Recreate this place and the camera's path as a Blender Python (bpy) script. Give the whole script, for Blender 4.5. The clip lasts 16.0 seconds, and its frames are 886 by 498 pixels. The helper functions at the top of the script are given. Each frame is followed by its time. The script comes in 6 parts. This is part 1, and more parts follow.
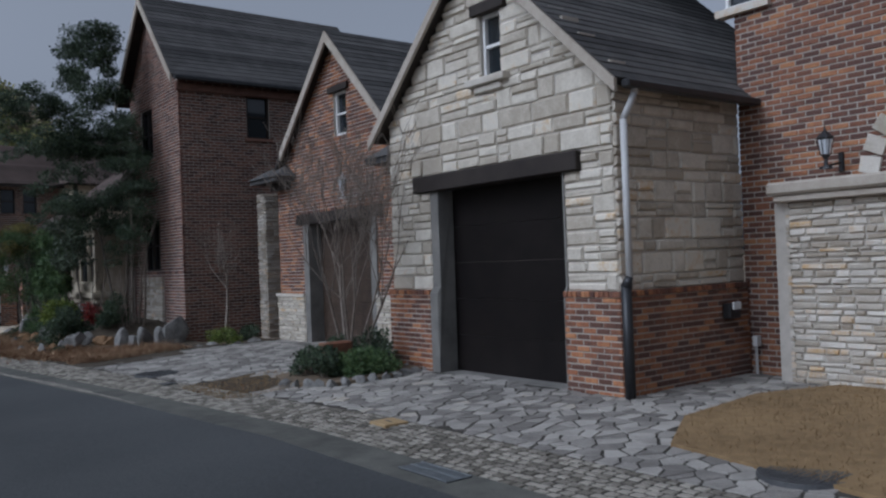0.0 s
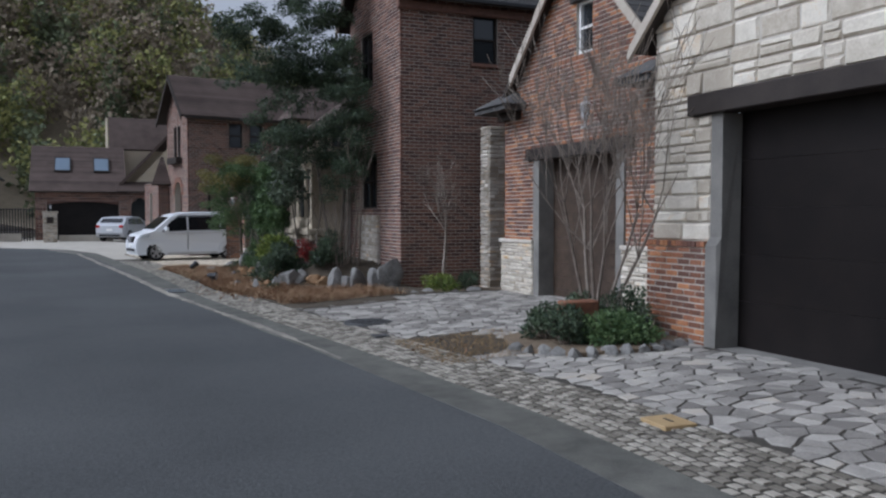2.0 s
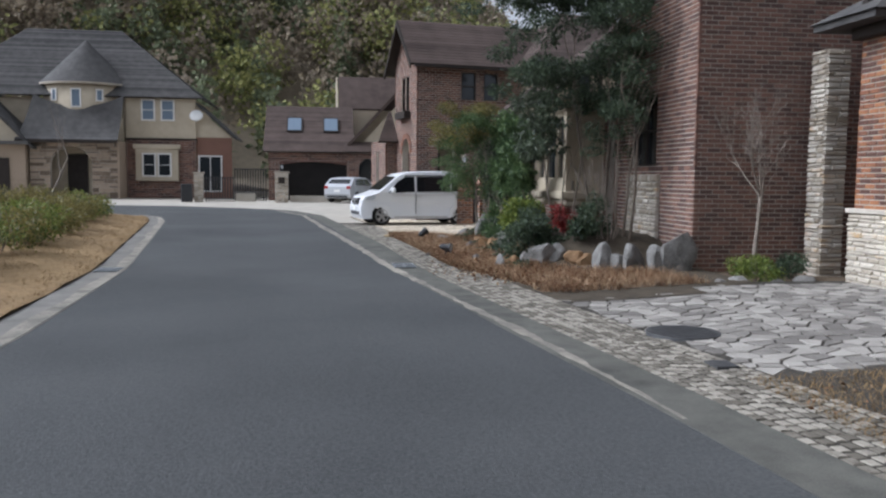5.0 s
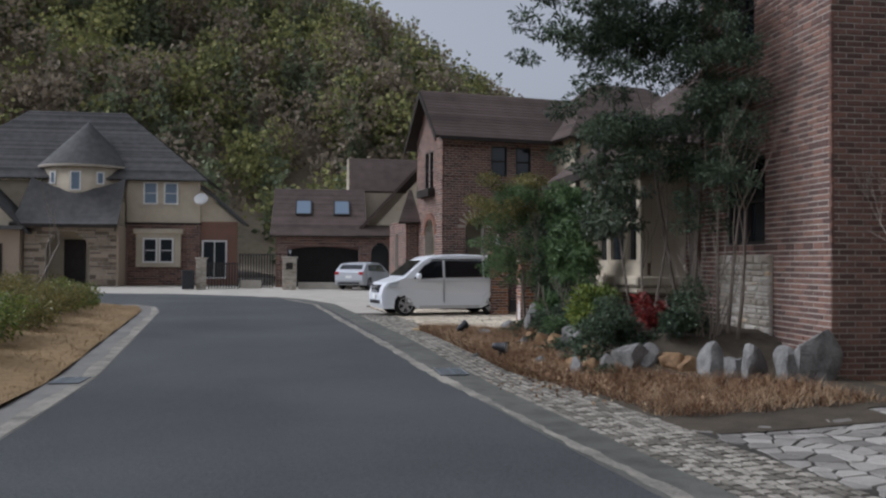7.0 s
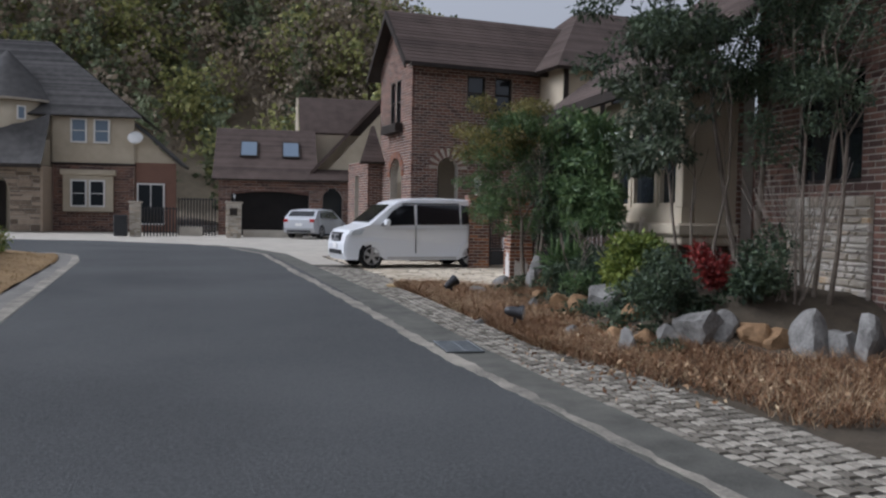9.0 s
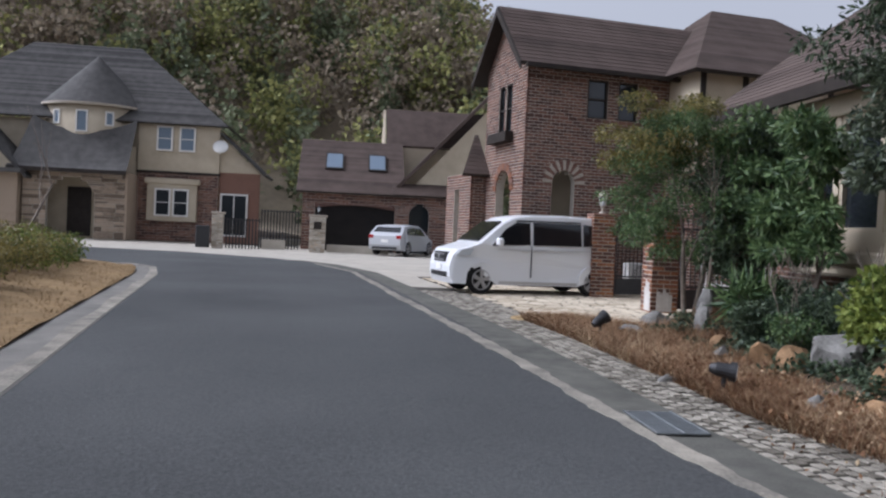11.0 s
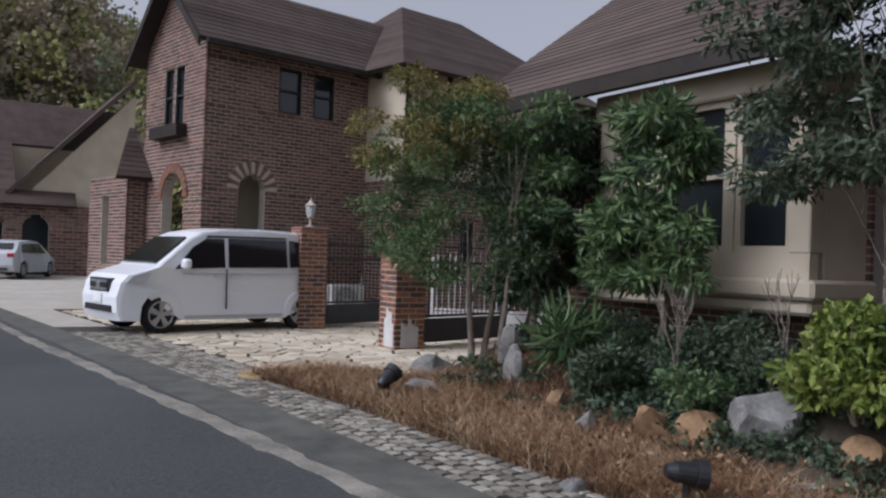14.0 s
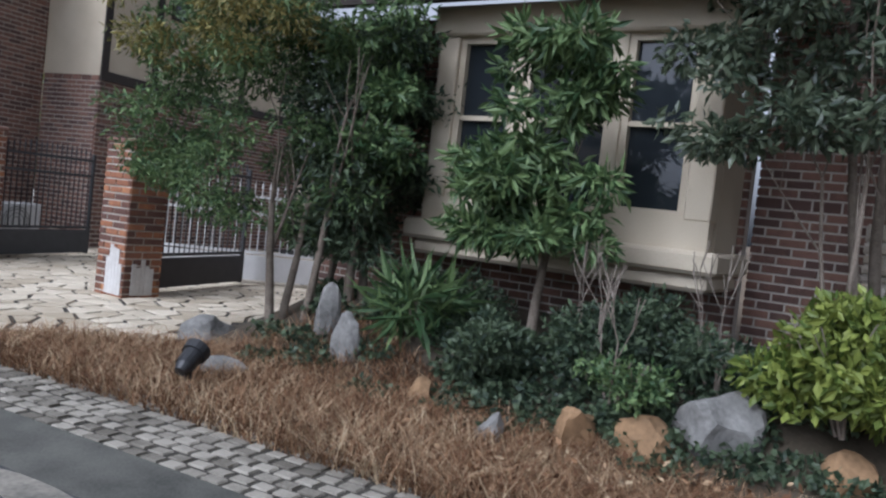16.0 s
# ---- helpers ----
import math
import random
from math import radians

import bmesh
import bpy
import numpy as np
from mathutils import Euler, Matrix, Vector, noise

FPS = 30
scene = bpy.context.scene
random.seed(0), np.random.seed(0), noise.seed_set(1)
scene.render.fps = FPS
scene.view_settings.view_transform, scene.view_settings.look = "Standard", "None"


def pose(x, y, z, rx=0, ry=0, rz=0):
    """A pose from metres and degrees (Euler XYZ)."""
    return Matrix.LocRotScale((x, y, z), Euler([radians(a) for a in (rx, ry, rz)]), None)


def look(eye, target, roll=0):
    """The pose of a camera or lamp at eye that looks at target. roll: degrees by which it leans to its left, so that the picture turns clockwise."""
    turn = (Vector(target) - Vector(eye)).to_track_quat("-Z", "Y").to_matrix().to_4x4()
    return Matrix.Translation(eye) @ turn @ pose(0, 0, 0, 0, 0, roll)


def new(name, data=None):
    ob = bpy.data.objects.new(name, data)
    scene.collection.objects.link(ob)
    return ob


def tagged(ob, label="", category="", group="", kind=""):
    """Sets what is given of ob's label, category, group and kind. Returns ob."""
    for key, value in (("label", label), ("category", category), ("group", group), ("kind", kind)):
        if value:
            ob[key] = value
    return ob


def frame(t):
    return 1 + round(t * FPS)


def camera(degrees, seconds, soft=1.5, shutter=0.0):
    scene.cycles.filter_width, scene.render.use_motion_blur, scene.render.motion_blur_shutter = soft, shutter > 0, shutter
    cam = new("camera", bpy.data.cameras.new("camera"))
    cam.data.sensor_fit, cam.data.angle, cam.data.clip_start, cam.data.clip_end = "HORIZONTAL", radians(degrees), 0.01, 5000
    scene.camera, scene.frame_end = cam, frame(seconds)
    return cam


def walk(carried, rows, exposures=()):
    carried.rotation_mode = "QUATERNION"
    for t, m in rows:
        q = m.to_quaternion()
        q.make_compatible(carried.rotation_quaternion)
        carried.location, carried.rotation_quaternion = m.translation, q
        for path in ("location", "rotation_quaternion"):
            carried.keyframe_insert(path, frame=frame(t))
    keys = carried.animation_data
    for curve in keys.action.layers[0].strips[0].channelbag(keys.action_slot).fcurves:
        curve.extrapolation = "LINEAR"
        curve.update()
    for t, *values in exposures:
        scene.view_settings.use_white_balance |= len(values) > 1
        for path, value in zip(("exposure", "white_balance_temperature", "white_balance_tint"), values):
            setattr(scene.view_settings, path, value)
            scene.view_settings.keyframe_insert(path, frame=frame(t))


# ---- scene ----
cam = camera(56.1, 16.0, 2.3)
PATH = [
    (0, (0.804, -0.287, 1.688), (2.02, 1.301, 1.716), -2.2),
    (0.5, (1.048, 0.245, 1.696), (2.054, 1.973, 1.714), -1.5),
    (1, (1.336, 0.834, 1.661), (2.147, 2.662, 1.646), -1.5),
    (1.5, (1.481, 1.428, 1.636), (2.227, 3.283, 1.605), -1.0),
    (2, (1.673, 2.141, 1.571), (2.456, 3.979, 1.487), 0.0),
    (2.5, (1.784, 2.8, 1.582), (2.745, 4.551, 1.483), 0.8),
    (3, (1.913, 3.568, 1.561), (2.834, 5.341, 1.47), 0.9),
    (3.5, (1.983, 4.279, 1.548), (2.731, 6.132, 1.453), 0.3),
    (4, (2.019, 4.98, 1.563), (2.537, 6.903, 1.384), -0.2),
    (4.5, (2.03, 5.685, 1.498), (2.325, 7.653, 1.301), 0.4),
    (7, (1.719, 9.581, 1.396), (1.991, 11.562, 1.431), 0.3),
    (7.5, (1.703, 10.385, 1.343), (2.1, 12.345, 1.367), 0.4),
    (8, (1.649, 11.209, 1.295), (2.197, 13.132, 1.33), 0.8),
    (8.5, (1.637, 12.005, 1.245), (2.228, 13.915, 1.3), 0.9),
    (9, (1.523, 12.642, 1.256), (1.925, 14.6, 1.174), 1.0),
    (9.5, (1.448, 13.344, 1.21), (1.641, 15.329, 1.072), 1.9),
    (10, (1.362, 14.003, 1.207), (1.563, 15.993, 1.165), 2.4),
    (12.5, (0.772, 16.904, 1.205), (1.186, 18.86, 1.147), 0.6),
    (13, (0.782, 17.524, 1.223), (1.47, 19.402, 1.186), 0.7),
    (13.5, (0.75, 18.143, 1.256), (1.645, 19.932, 1.261), 1.8),
    (14, (0.723, 18.733, 1.264), (1.779, 20.431, 1.289), 2.0),
    (14.5, (0.722, 19.3, 1.289), (2.06, 20.787, 1.283), 3.0),
    (15, (0.742, 19.915, 1.263), (2.167, 21.31, 1.12), 4.9),
    (15.5, (0.721, 20.572, 1.273), (2.135, 21.973, 1.076), 4.2),
    (16, (0.814, 21.191, 1.281), (2.479, 22.296, 1.192), 6.4),
]
EXPOSURES = [(0.0, -0.65, 5200, 12), (1.5, -0.15, 5300, 12), (3.0, 0.12, 5450, 14), (4.5, 0.5, 5550, 12), (7.0, -0.05, 5600, 13), (8.5, -0.15, 5600, 13), (10.0, 0.5, 5600, 16), (12.5, 0.15, 5550, 16), (13.5, 0.2, 5600, 16), (14.5, -0.15, 5600, 17), (15.0, 0.1, 5550, 16), (15.5, 0.32, 5450, 15), (16.0, 0.3, 5350, 14)]
walk(cam, [(t, look(eye, target, roll)) for t, eye, target, roll in PATH], EXPOSURES)

# ---- world and sun ----
world = bpy.data.worlds.new("overcast_sky")
scene.world = world
world.use_nodes = True
wn, wl = world.node_tree.nodes, world.node_tree.links
sky = wn.new("ShaderNodeTexSky")
sky.sky_type, sky.sun_disc = "NISHITA", False
sky.sun_elevation, sky.sun_rotation = radians(42), radians(-81)
sky.air_density, sky.dust_density, sky.ozone_density = 1.0, 5.0, 1.0
grey = wn.new("ShaderNodeHueSaturation")
grey.inputs["Saturation"].default_value = 0.04
wl.new(sky.outputs[0], grey.inputs["Color"])
wl.new(grey.outputs[0], wn["Background"].inputs["Color"])
wn["Background"].inputs["Strength"].default_value = 0.13
sun_data = bpy.data.lights.new("sun", "SUN")
sun_data.energy, sun_data.angle, sun_data.color = 1.15, radians(25), (1.0, 0.94, 0.86)
sun = new("sun", sun_data)
sun.matrix_world = look((-25, 4, 23), (0, 0, 0))

# ---- materials ----
def material(name, c1, c2, rough=0.8, scale=6.0, bump=0.2, fine=60.0, spread=0.0, metal=0.0, c3=None, big=0.6, spec=0.3, per="island"):
    """Two colours mixed by noise at two scales, with random value per piece."""
    m = bpy.data.materials.new(name)
    m.use_nodes = True
    nt, n, l = m.node_tree, m.node_tree.nodes, m.node_tree.links
    b = n["Principled BSDF"]
    co = n.new("ShaderNodeTexCoord")
    geo = n.new("ShaderNodeNewGeometry")
    n1 = n.new("ShaderNodeTexNoise"); n1.inputs["Scale"].default_value = scale; n1.inputs["Detail"].default_value = 6
    n2 = n.new("ShaderNodeTexNoise"); n2.inputs["Scale"].default_value = fine; n2.inputs["Detail"].default_value = 4
    n3 = n.new("ShaderNodeTexNoise"); n3.inputs["Scale"].default_value = big; n3.inputs["Detail"].default_value = 3
    for q in (n1, n2, n3):
        l.new(geo.outputs["Position"], q.inputs["Vector"])
    ramp = n.new("ShaderNodeValToRGB")
    ramp.color_ramp.elements[0].position, ramp.color_ramp.elements[1].position = 0.3, 0.7
    ramp.color_ramp.elements[0].color, ramp.color_ramp.elements[1].color = (*c1, 1), (*c2, 1)
    if c3:
        e = ramp.color_ramp.elements.new(0.92); e.color = (*c3, 1)
    add = n.new("ShaderNodeMath"); add.operation = "MULTIPLY_ADD"
    l.new(n2.outputs["Fac"], add.inputs[0]); add.inputs[1].default_value = 0.35
    sub = n.new("ShaderNodeMath"); sub.operation = "MULTIPLY_ADD"
    l.new(n1.outputs["Fac"], sub.inputs[0]); sub.inputs[1].default_value = 0.5
    sub2 = n.new("ShaderNodeMath"); sub2.operation = "MULTIPLY_ADD"
    l.new(n3.outputs["Fac"], sub2.inputs[0]); sub2.inputs[1].default_value = 0.4; sub2.inputs[2].default_value = -0.12
    l.new(sub2.outputs[0], sub.inputs[2])
    l.new(sub.outputs[0], add.inputs[2])
    fac = add.outputs[0]
    if spread:
        rnd = geo.outputs["Random Per Island"]
        if per == "object":
            rnd = n.new("ShaderNodeObjectInfo").outputs["Random"]
        mm = n.new("ShaderNodeMath"); mm.operation = "MULTIPLY_ADD"
        l.new(rnd, mm.inputs[0]); mm.inputs[1].default_value = spread
        ad = n.new("ShaderNodeMath"); ad.operation = "SUBTRACT"
        l.new(fac, ad.inputs[0]); ad.inputs[1].default_value = spread / 2
        l.new(ad.outputs[0], mm.inputs[2])
        fac = mm.outputs[0]
    l.new(fac, ramp.inputs[0])
    l.new(ramp.outputs[0], b.inputs["Base Color"])
    b.inputs["Roughness"].default_value, b.inputs["Metallic"].default_value = rough, metal
    b.inputs["Specular IOR Level"].default_value = spec
    if bump:
        bp = n.new("ShaderNodeBump"); bp.inputs["Strength"].default_value = bump; bp.inputs["Distance"].default_value = 0.02
        l.new(add.outputs[0], bp.inputs["Height"]); l.new(bp.outputs[0], b.inputs["Normal"])
    return m

def glassy(name, base, rough=0.05):
    m = bpy.data.materials.new(name); m.use_nodes = True
    b = m.node_tree.nodes["Principled BSDF"]
    b.inputs["Base Color"].default_value = (*base, 1); b.inputs["Roughness"].default_value = rough
    b.inputs["Specular IOR Level"].default_value = 0.6
    return m

M_BRICK = material("brick_red", (0.105, 0.055, 0.042), (0.26, 0.112, 0.06), 0.85, 14, 0.35, 90, 0.75, c3=(0.40, 0.19, 0.088), big=2.5)
M_BRICK_OB = material("brick_red_single", (0.11, 0.056, 0.04), (0.30, 0.125, 0.062), 0.85, 14, 0.35, 90, 0.75, c3=(0.44, 0.21, 0.095), per="object", big=2.5)
M_BRICK_DK = material("brick_brown", (0.10, 0.06, 0.05), (0.22, 0.122, 0.09), 0.85, 14, 0.3, 90, 0.55, big=2.5)
M_MORTAR = material("mortar", (0.36, 0.325, 0.275), (0.52, 0.48, 0.415), 0.95, 8, 0.2)
M_STONE = material("buff_stone", (0.36, 0.31, 0.24), (0.60, 0.56, 0.49), 0.9, 5, 0.5, 45, 0.6, c3=(0.50, 0.34, 0.17))
M_STONE_OB = material("buff_stone_single", (0.40, 0.35, 0.275), (0.64, 0.59, 0.495), 0.9, 7, 0.8, 30, 0.5, c3=(0.52, 0.34, 0.15), per="object")
M_CONC = material("concrete", (0.11, 0.105, 0.095), (0.24, 0.225, 0.20), 0.9, 3, 0.3, 70, big=0.9)
M_PALE = material("pale_concrete", (0.34, 0.31, 0.26), (0.52, 0.48, 0.41), 0.9, 2, 0.2, 60)
M_ASPH = material("asphalt", (0.030, 0.032, 0.033), (0.105, 0.107, 0.106), 0.85, 40.0, 0.8, 170, big=0.3)
M_STONE_BR = material("brown_stone", (0.15, 0.115, 0.085), (0.38, 0.30, 0.225), 0.9, 5, 0.5, 45, 0.6)
M_GUTTER = material("dark_gutter_concrete", (0.055, 0.055, 0.048), (0.15, 0.145, 0.125), 0.9, 4, 0.35, 80, big=0.9)
M_PLANK = material("brown_door_planks", (0.022, 0.015, 0.011), (0.085, 0.058, 0.04), 0.6, 7, 0.3, 60)
M_COBBLE = material("grey_setts", (0.14, 0.125, 0.10), (0.35, 0.32, 0.265), 0.8, 8, 0.4, 70, 0.6)
M_COBBLE_OB = material("grey_setts_single", (0.14, 0.125, 0.10), (0.35, 0.32, 0.265), 0.8, 8, 0.4, 70, 0.6, per="object")
M_FLAG_OB = material("flagstone_single", (0.165, 0.152, 0.135), (0.38, 0.355, 0.315), 0.75, 4, 0.4, 50, 0.5, per="object", c3=(0.42, 0.36, 0.28))
M_FLAG_Y = material("yellow_flagstone", (0.42, 0.35, 0.25), (0.66, 0.58, 0.45), 0.8, 4, 0.3, 50, 0.4)
M_JOINT = material("dark_joint_soil", (0.028, 0.026, 0.022), (0.075, 0.066, 0.054), 0.95, 12, 0.4)
M_SOIL = material("dry_soil", (0.10, 0.075, 0.05), (0.22, 0.165, 0.11), 0.95, 5, 0.5, 60)
M_LAWN = material("dry_lawn", (0.155, 0.10, 0.048), (0.33, 0.225, 0.11), 0.95, 7, 0.6, 90)
M_LIP = material("worn_gutter_lip", (0.08, 0.077, 0.068), (0.38, 0.345, 0.285), 0.9, 3.5, 0.3, 40, big=0.7)
M_BED = material("garden_soil", (0.035, 0.028, 0.02), (0.10, 0.08, 0.055), 0.95, 6, 0.8, 50)
M_STRAW = material("dry_grass_blade", (0.12, 0.06, 0.03), (0.30, 0.17, 0.088), 0.85, 3, 0, 40, 0.9, c3=(0.52, 0.40, 0.25))
M_ROOF = material("roof_shingle", (0.045, 0.043, 0.042), (0.11, 0.105, 0.10), 0.9, 3, 0.4, 90, 0.4)
M_ROOF_BR = material("brown_roof", (0.06, 0.043, 0.036), (0.115, 0.085, 0.072), 0.9, 2, 0.4, 60, 0.3)
M_DARKWOOD = material("dark_wood", (0.018, 0.014, 0.012), (0.045, 0.036, 0.030), 0.6, 4, 0.25, 80, spec=0.25)
M_DOOR = material("garage_door_paint", (0.007, 0.006, 0.006), (0.016, 0.013, 0.012), 0.35, 3, 0.04, 60, spec=0.2)
M_TRIM = material("beige_board", (0.33, 0.28, 0.22), (0.48, 0.43, 0.36), 0.75, 5, 0.15, 60)
M_CREAM = material("cream_stucco", (0.42, 0.355, 0.26), (0.57, 0.50, 0.38), 0.9, 2, 0.3, 120)
M_WHITE = material("white_paint", (0.66, 0.65, 0.62), (0.82, 0.81, 0.78), 0.5, 4, 0.05, 50)
# black metal; also the painted-in darkness behind panes and under grates
M_BLACK = material("black_metal_and_dark_hollow", (0.012, 0.012, 0.013), (0.03, 0.03, 0.032), 0.45, 8, 0.05, 60, spec=0.5)
M_PIPE = material("pipe_paint", (0.42, 0.41, 0.39), (0.55, 0.54, 0.52), 0.5, 4, 0.05, 50)
M_ROCK = material("garden_rock", (0.075, 0.072, 0.066), (0.28, 0.27, 0.25), 0.95, 6, 1.0, 30, 0.3)
M_ROCK_Y = material("ochre_rock", (0.12, 0.075, 0.04), (0.34, 0.21, 0.11), 0.9, 5, 0.8, 30, 0.3)
M_BARK = material("bark", (0.09, 0.07, 0.052), (0.24, 0.20, 0.16), 0.9, 10, 0.6, 60)
M_TWIG = material("grey_twig", (0.13, 0.105, 0.085), (0.30, 0.255, 0.21), 0.9, 10, 0.2, 60)
M_GLASS = glassy("window_glass", (0.02, 0.024, 0.028))
# blue-grey base paints the reflected sky into skylight and far window panes
M_GLASS_SKY = glassy("sky_painted_glass", (0.16, 0.21, 0.27), 0.08)
M_IRON = material("cast_iron", (0.05, 0.05, 0.052), (0.12, 0.12, 0.12), 0.6, 12, 0.3, 90, metal=0.4)
M_STEEL = material("galvanised_grate", (0.20, 0.22, 0.23), (0.34, 0.36, 0.37), 0.5, 12, 0.2, 90, metal=0.5)
M_TAN = material("tan_plastic_cover", (0.28, 0.19, 0.09), (0.40, 0.29, 0.15), 0.6, 10, 0.2, 90)

def leafmat(name, c1, c2, rough=0.5):
    m = material(name, c1, c2, rough, 2.0, 0, 30, 0.55, spec=0.35, big=1.2)
    n, l = m.node_tree.nodes, m.node_tree.links
    b = n["Principled BSDF"]
    tr = n.new("ShaderNodeBsdfTranslucent")
    mix = n.new("ShaderNodeMixShader"); mix.inputs[0].default_value = 0.25
    ramp = [q for q in n if q.type == "VALTORGB"][0]
    l.new(ramp.outputs[0], tr.inputs["Color"])
    l.new(b.outputs[0], mix.inputs[1]); l.new(tr.outputs[0], mix.inputs[2])
    l.new(mix.outputs[0], n["Material Output"].inputs["Surface"])
    return m

M_LEAF_DK = leafmat("dark_leaf", (0.022, 0.038, 0.022), (0.10, 0.135, 0.075))
M_LEAF_GL = leafmat("glossy_leaf", (0.03, 0.045, 0.026), (0.13, 0.16, 0.10), 0.3)
M_LEAF = leafmat("green_leaf", (0.04, 0.08, 0.03), (0.16, 0.23, 0.09))
M_LEAF_Y = leafmat("yellow_green_leaf", (0.07, 0.11, 0.02), (0.24, 0.28, 0.06))
M_LEAF_O = leafmat("olive_leaf", (0.09, 0.095, 0.03), (0.30, 0.25, 0.08))
M_LEAF_R = leafmat("red_leaf", (0.12, 0.012, 0.012), (0.30, 0.04, 0.03))
# forest colours lifted above natural foliage, painting the distant haze into them
M_FOREST = leafmat("hazed_forest_leaf", (0.17, 0.19, 0.075), (0.40, 0.39, 0.15), 0.9)
M_FOREST_B = leafmat("hazed_forest_brown", (0.22, 0.18, 0.135), (0.36, 0.30, 0.215), 0.9)
M_FOREST_D = leafmat("hazed_forest_conifer", (0.12, 0.14, 0.085), (0.22, 0.25, 0.14), 0.9)

# ---- helpers of this scene ----
def ss(v):
    v = max(0.0, min(1.0, v))
    return v * v * (3 - 2 * v)

def gz(x, y):
    """Ground height."""
    return -0.12 * (1 - ss((y - 19) / 7)) * (1 - ss((x - 5) / 3))

def interp(y, table):
    if y <= table[0][0]:
        return table[0][1]
    for (y0, v0), (y1, v1) in zip(table, table[1:]):
        if y <= y1:
            return v0 + (v1 - v0) * (y - y0) / (y1 - y0)
    return table[-1][1]

KERB_R = [(-20, 4.9), (8, 4.68), (12, 4.25), (15, 3.85), (18, 3.48), (21, 3.13), (24, 2.82), (27, 2.52), (32, 2.05), (38, 1.45), (42, 0.3), (45, -1.5), (47.5, -5), (49, -12), (50, -30)]
KERB_L = [(-20, -0.6), (15, -0.9), (21, -1.25), (25, -1.72), (33.7, -2.95), (36.5, -3.6), (38, -4.6), (39, -6.4), (40, -10), (41, -18), (42, -30)]
def kerb_r(y): return interp(y, KERB_R)
def kerb_l(y): return interp(y, KERB_L)
GUT = 0.5
COB = 0.9

def obj(name, verts, faces, mat, parent=None, label="", smooth=False):
    me = bpy.data.meshes.new(name)
    me.from_pydata([tuple(v) for v in verts], [], faces)
    me.materials.append(mat)
    if smooth:
        me.shade_smooth()
    ob = new(name, me)
    if parent:
        ob.parent = parent
    if label:
        ob["label"] = label
    return ob

def part(name, bm, mat, parent=None, label="", smooth=False):
    bmesh.ops.recalc_face_normals(bm, faces=bm.faces)
    me = bpy.data.meshes.new(name)
    bm.to_mesh(me); bm.free()
    me.materials.append(mat)
    if smooth:
        me.shade_smooth()
    ob = new(name, me)
    if parent:
        ob.parent = parent
    if label:
        ob["label"] = label
    return ob

def thing(name, label, category, group="", kind=""):
    return tagged(new(name), label, category, group, kind)

def box(bm, x0, x1, y0, y1, z0, z1, m=None, bevel=0.0):
    r = bmesh.ops.create_cube(bm, size=1)
    vs = r["verts"]
    for v in vs:
        v.co = Vector((x0 + (v.co.x + .5) * (x1 - x0), y0 + (v.co.y + .5) * (y1 - y0), z0 + (v.co.z + .5) * (z1 - z0)))
    if bevel:
        es = list({e for v in vs for e in v.link_edges})
        out = bmesh.ops.bevel(bm, geom=es, offset=bevel, segments=1, affect="EDGES")
        vs = list(set(vs) & set(bm.verts) | set(out["verts"])) if m else vs
    if m:
        for v in vs:
            v.co = m @ v.co
    return vs

def bx(name, x0, x1, y0, y1, z0, z1, mat, parent=None, label="", bevel=0.0, m=None):
    bm = bmesh.new()
    box(bm, x0, x1, y0, y1, z0, z1, None, bevel)
    if m:
        bm.transform(m)
    return part(name, bm, mat, parent, label)

def cyl(bm, p, q, r0, r1=None, seg=10):
    r1 = r0 if r1 is None else r1
    p, q = Vector(p), Vector(q)
    d = q - p
    m = Matrix.Translation((p + q) / 2) @ d.to_track_quat("Z", "Y").to_matrix().to_4x4()
    bmesh.ops.create_cone(bm, cap_ends=True, segments=seg, radius1=r0, radius2=max(r1, 1e-4), depth=d.length, matrix=m)

def prism(name, pts, shift, mat, parent=None, label=""):
    """A flat polygon pushed along shift."""
    n = len(pts)
    s = Vector(shift)
    v = [Vector(p) for p in pts] + [Vector(p) + s for p in pts]
    f = [tuple(range(n)), tuple(range(2 * n - 1, n - 1, -1))] + [(i, n + i, n + (i + 1) % n, (i + 1) % n) for i in range(n)]
    bm = bmesh.new()
    bv = [bm.verts.new(q) for q in v]
    for q in f:
        bm.faces.new([bv[i] for i in q])
    return part(name, bm, mat, parent, label)

def frame_of(o, angle):
    """Wall frame: u runs along the wall at that angle from +x, outward normal is u turned right."""
    return Matrix.Translation((o[0], o[1], 0)) @ Matrix.Rotation(radians(angle), 4, "Z")

def spans(z, u0, u1, holes, clip):
    lo, hi = u0, u1
    if clip:
        a, b = clip(z)
        lo, hi = max(lo, a), min(hi, b)
    parts_ = [(lo, hi)] if hi > lo else []
    for h in holes:
        if h[2] <= z <= h[3]:
            nxt = []
            for a, b in parts_:
                if h[1] <= a or h[0] >= b:
                    nxt.append((a, b))
                else:
                    if h[0] > a: nxt.append((a, h[0]))
                    if h[1] < b: nxt.append((h[1], b))
            parts_ = nxt
    return parts_

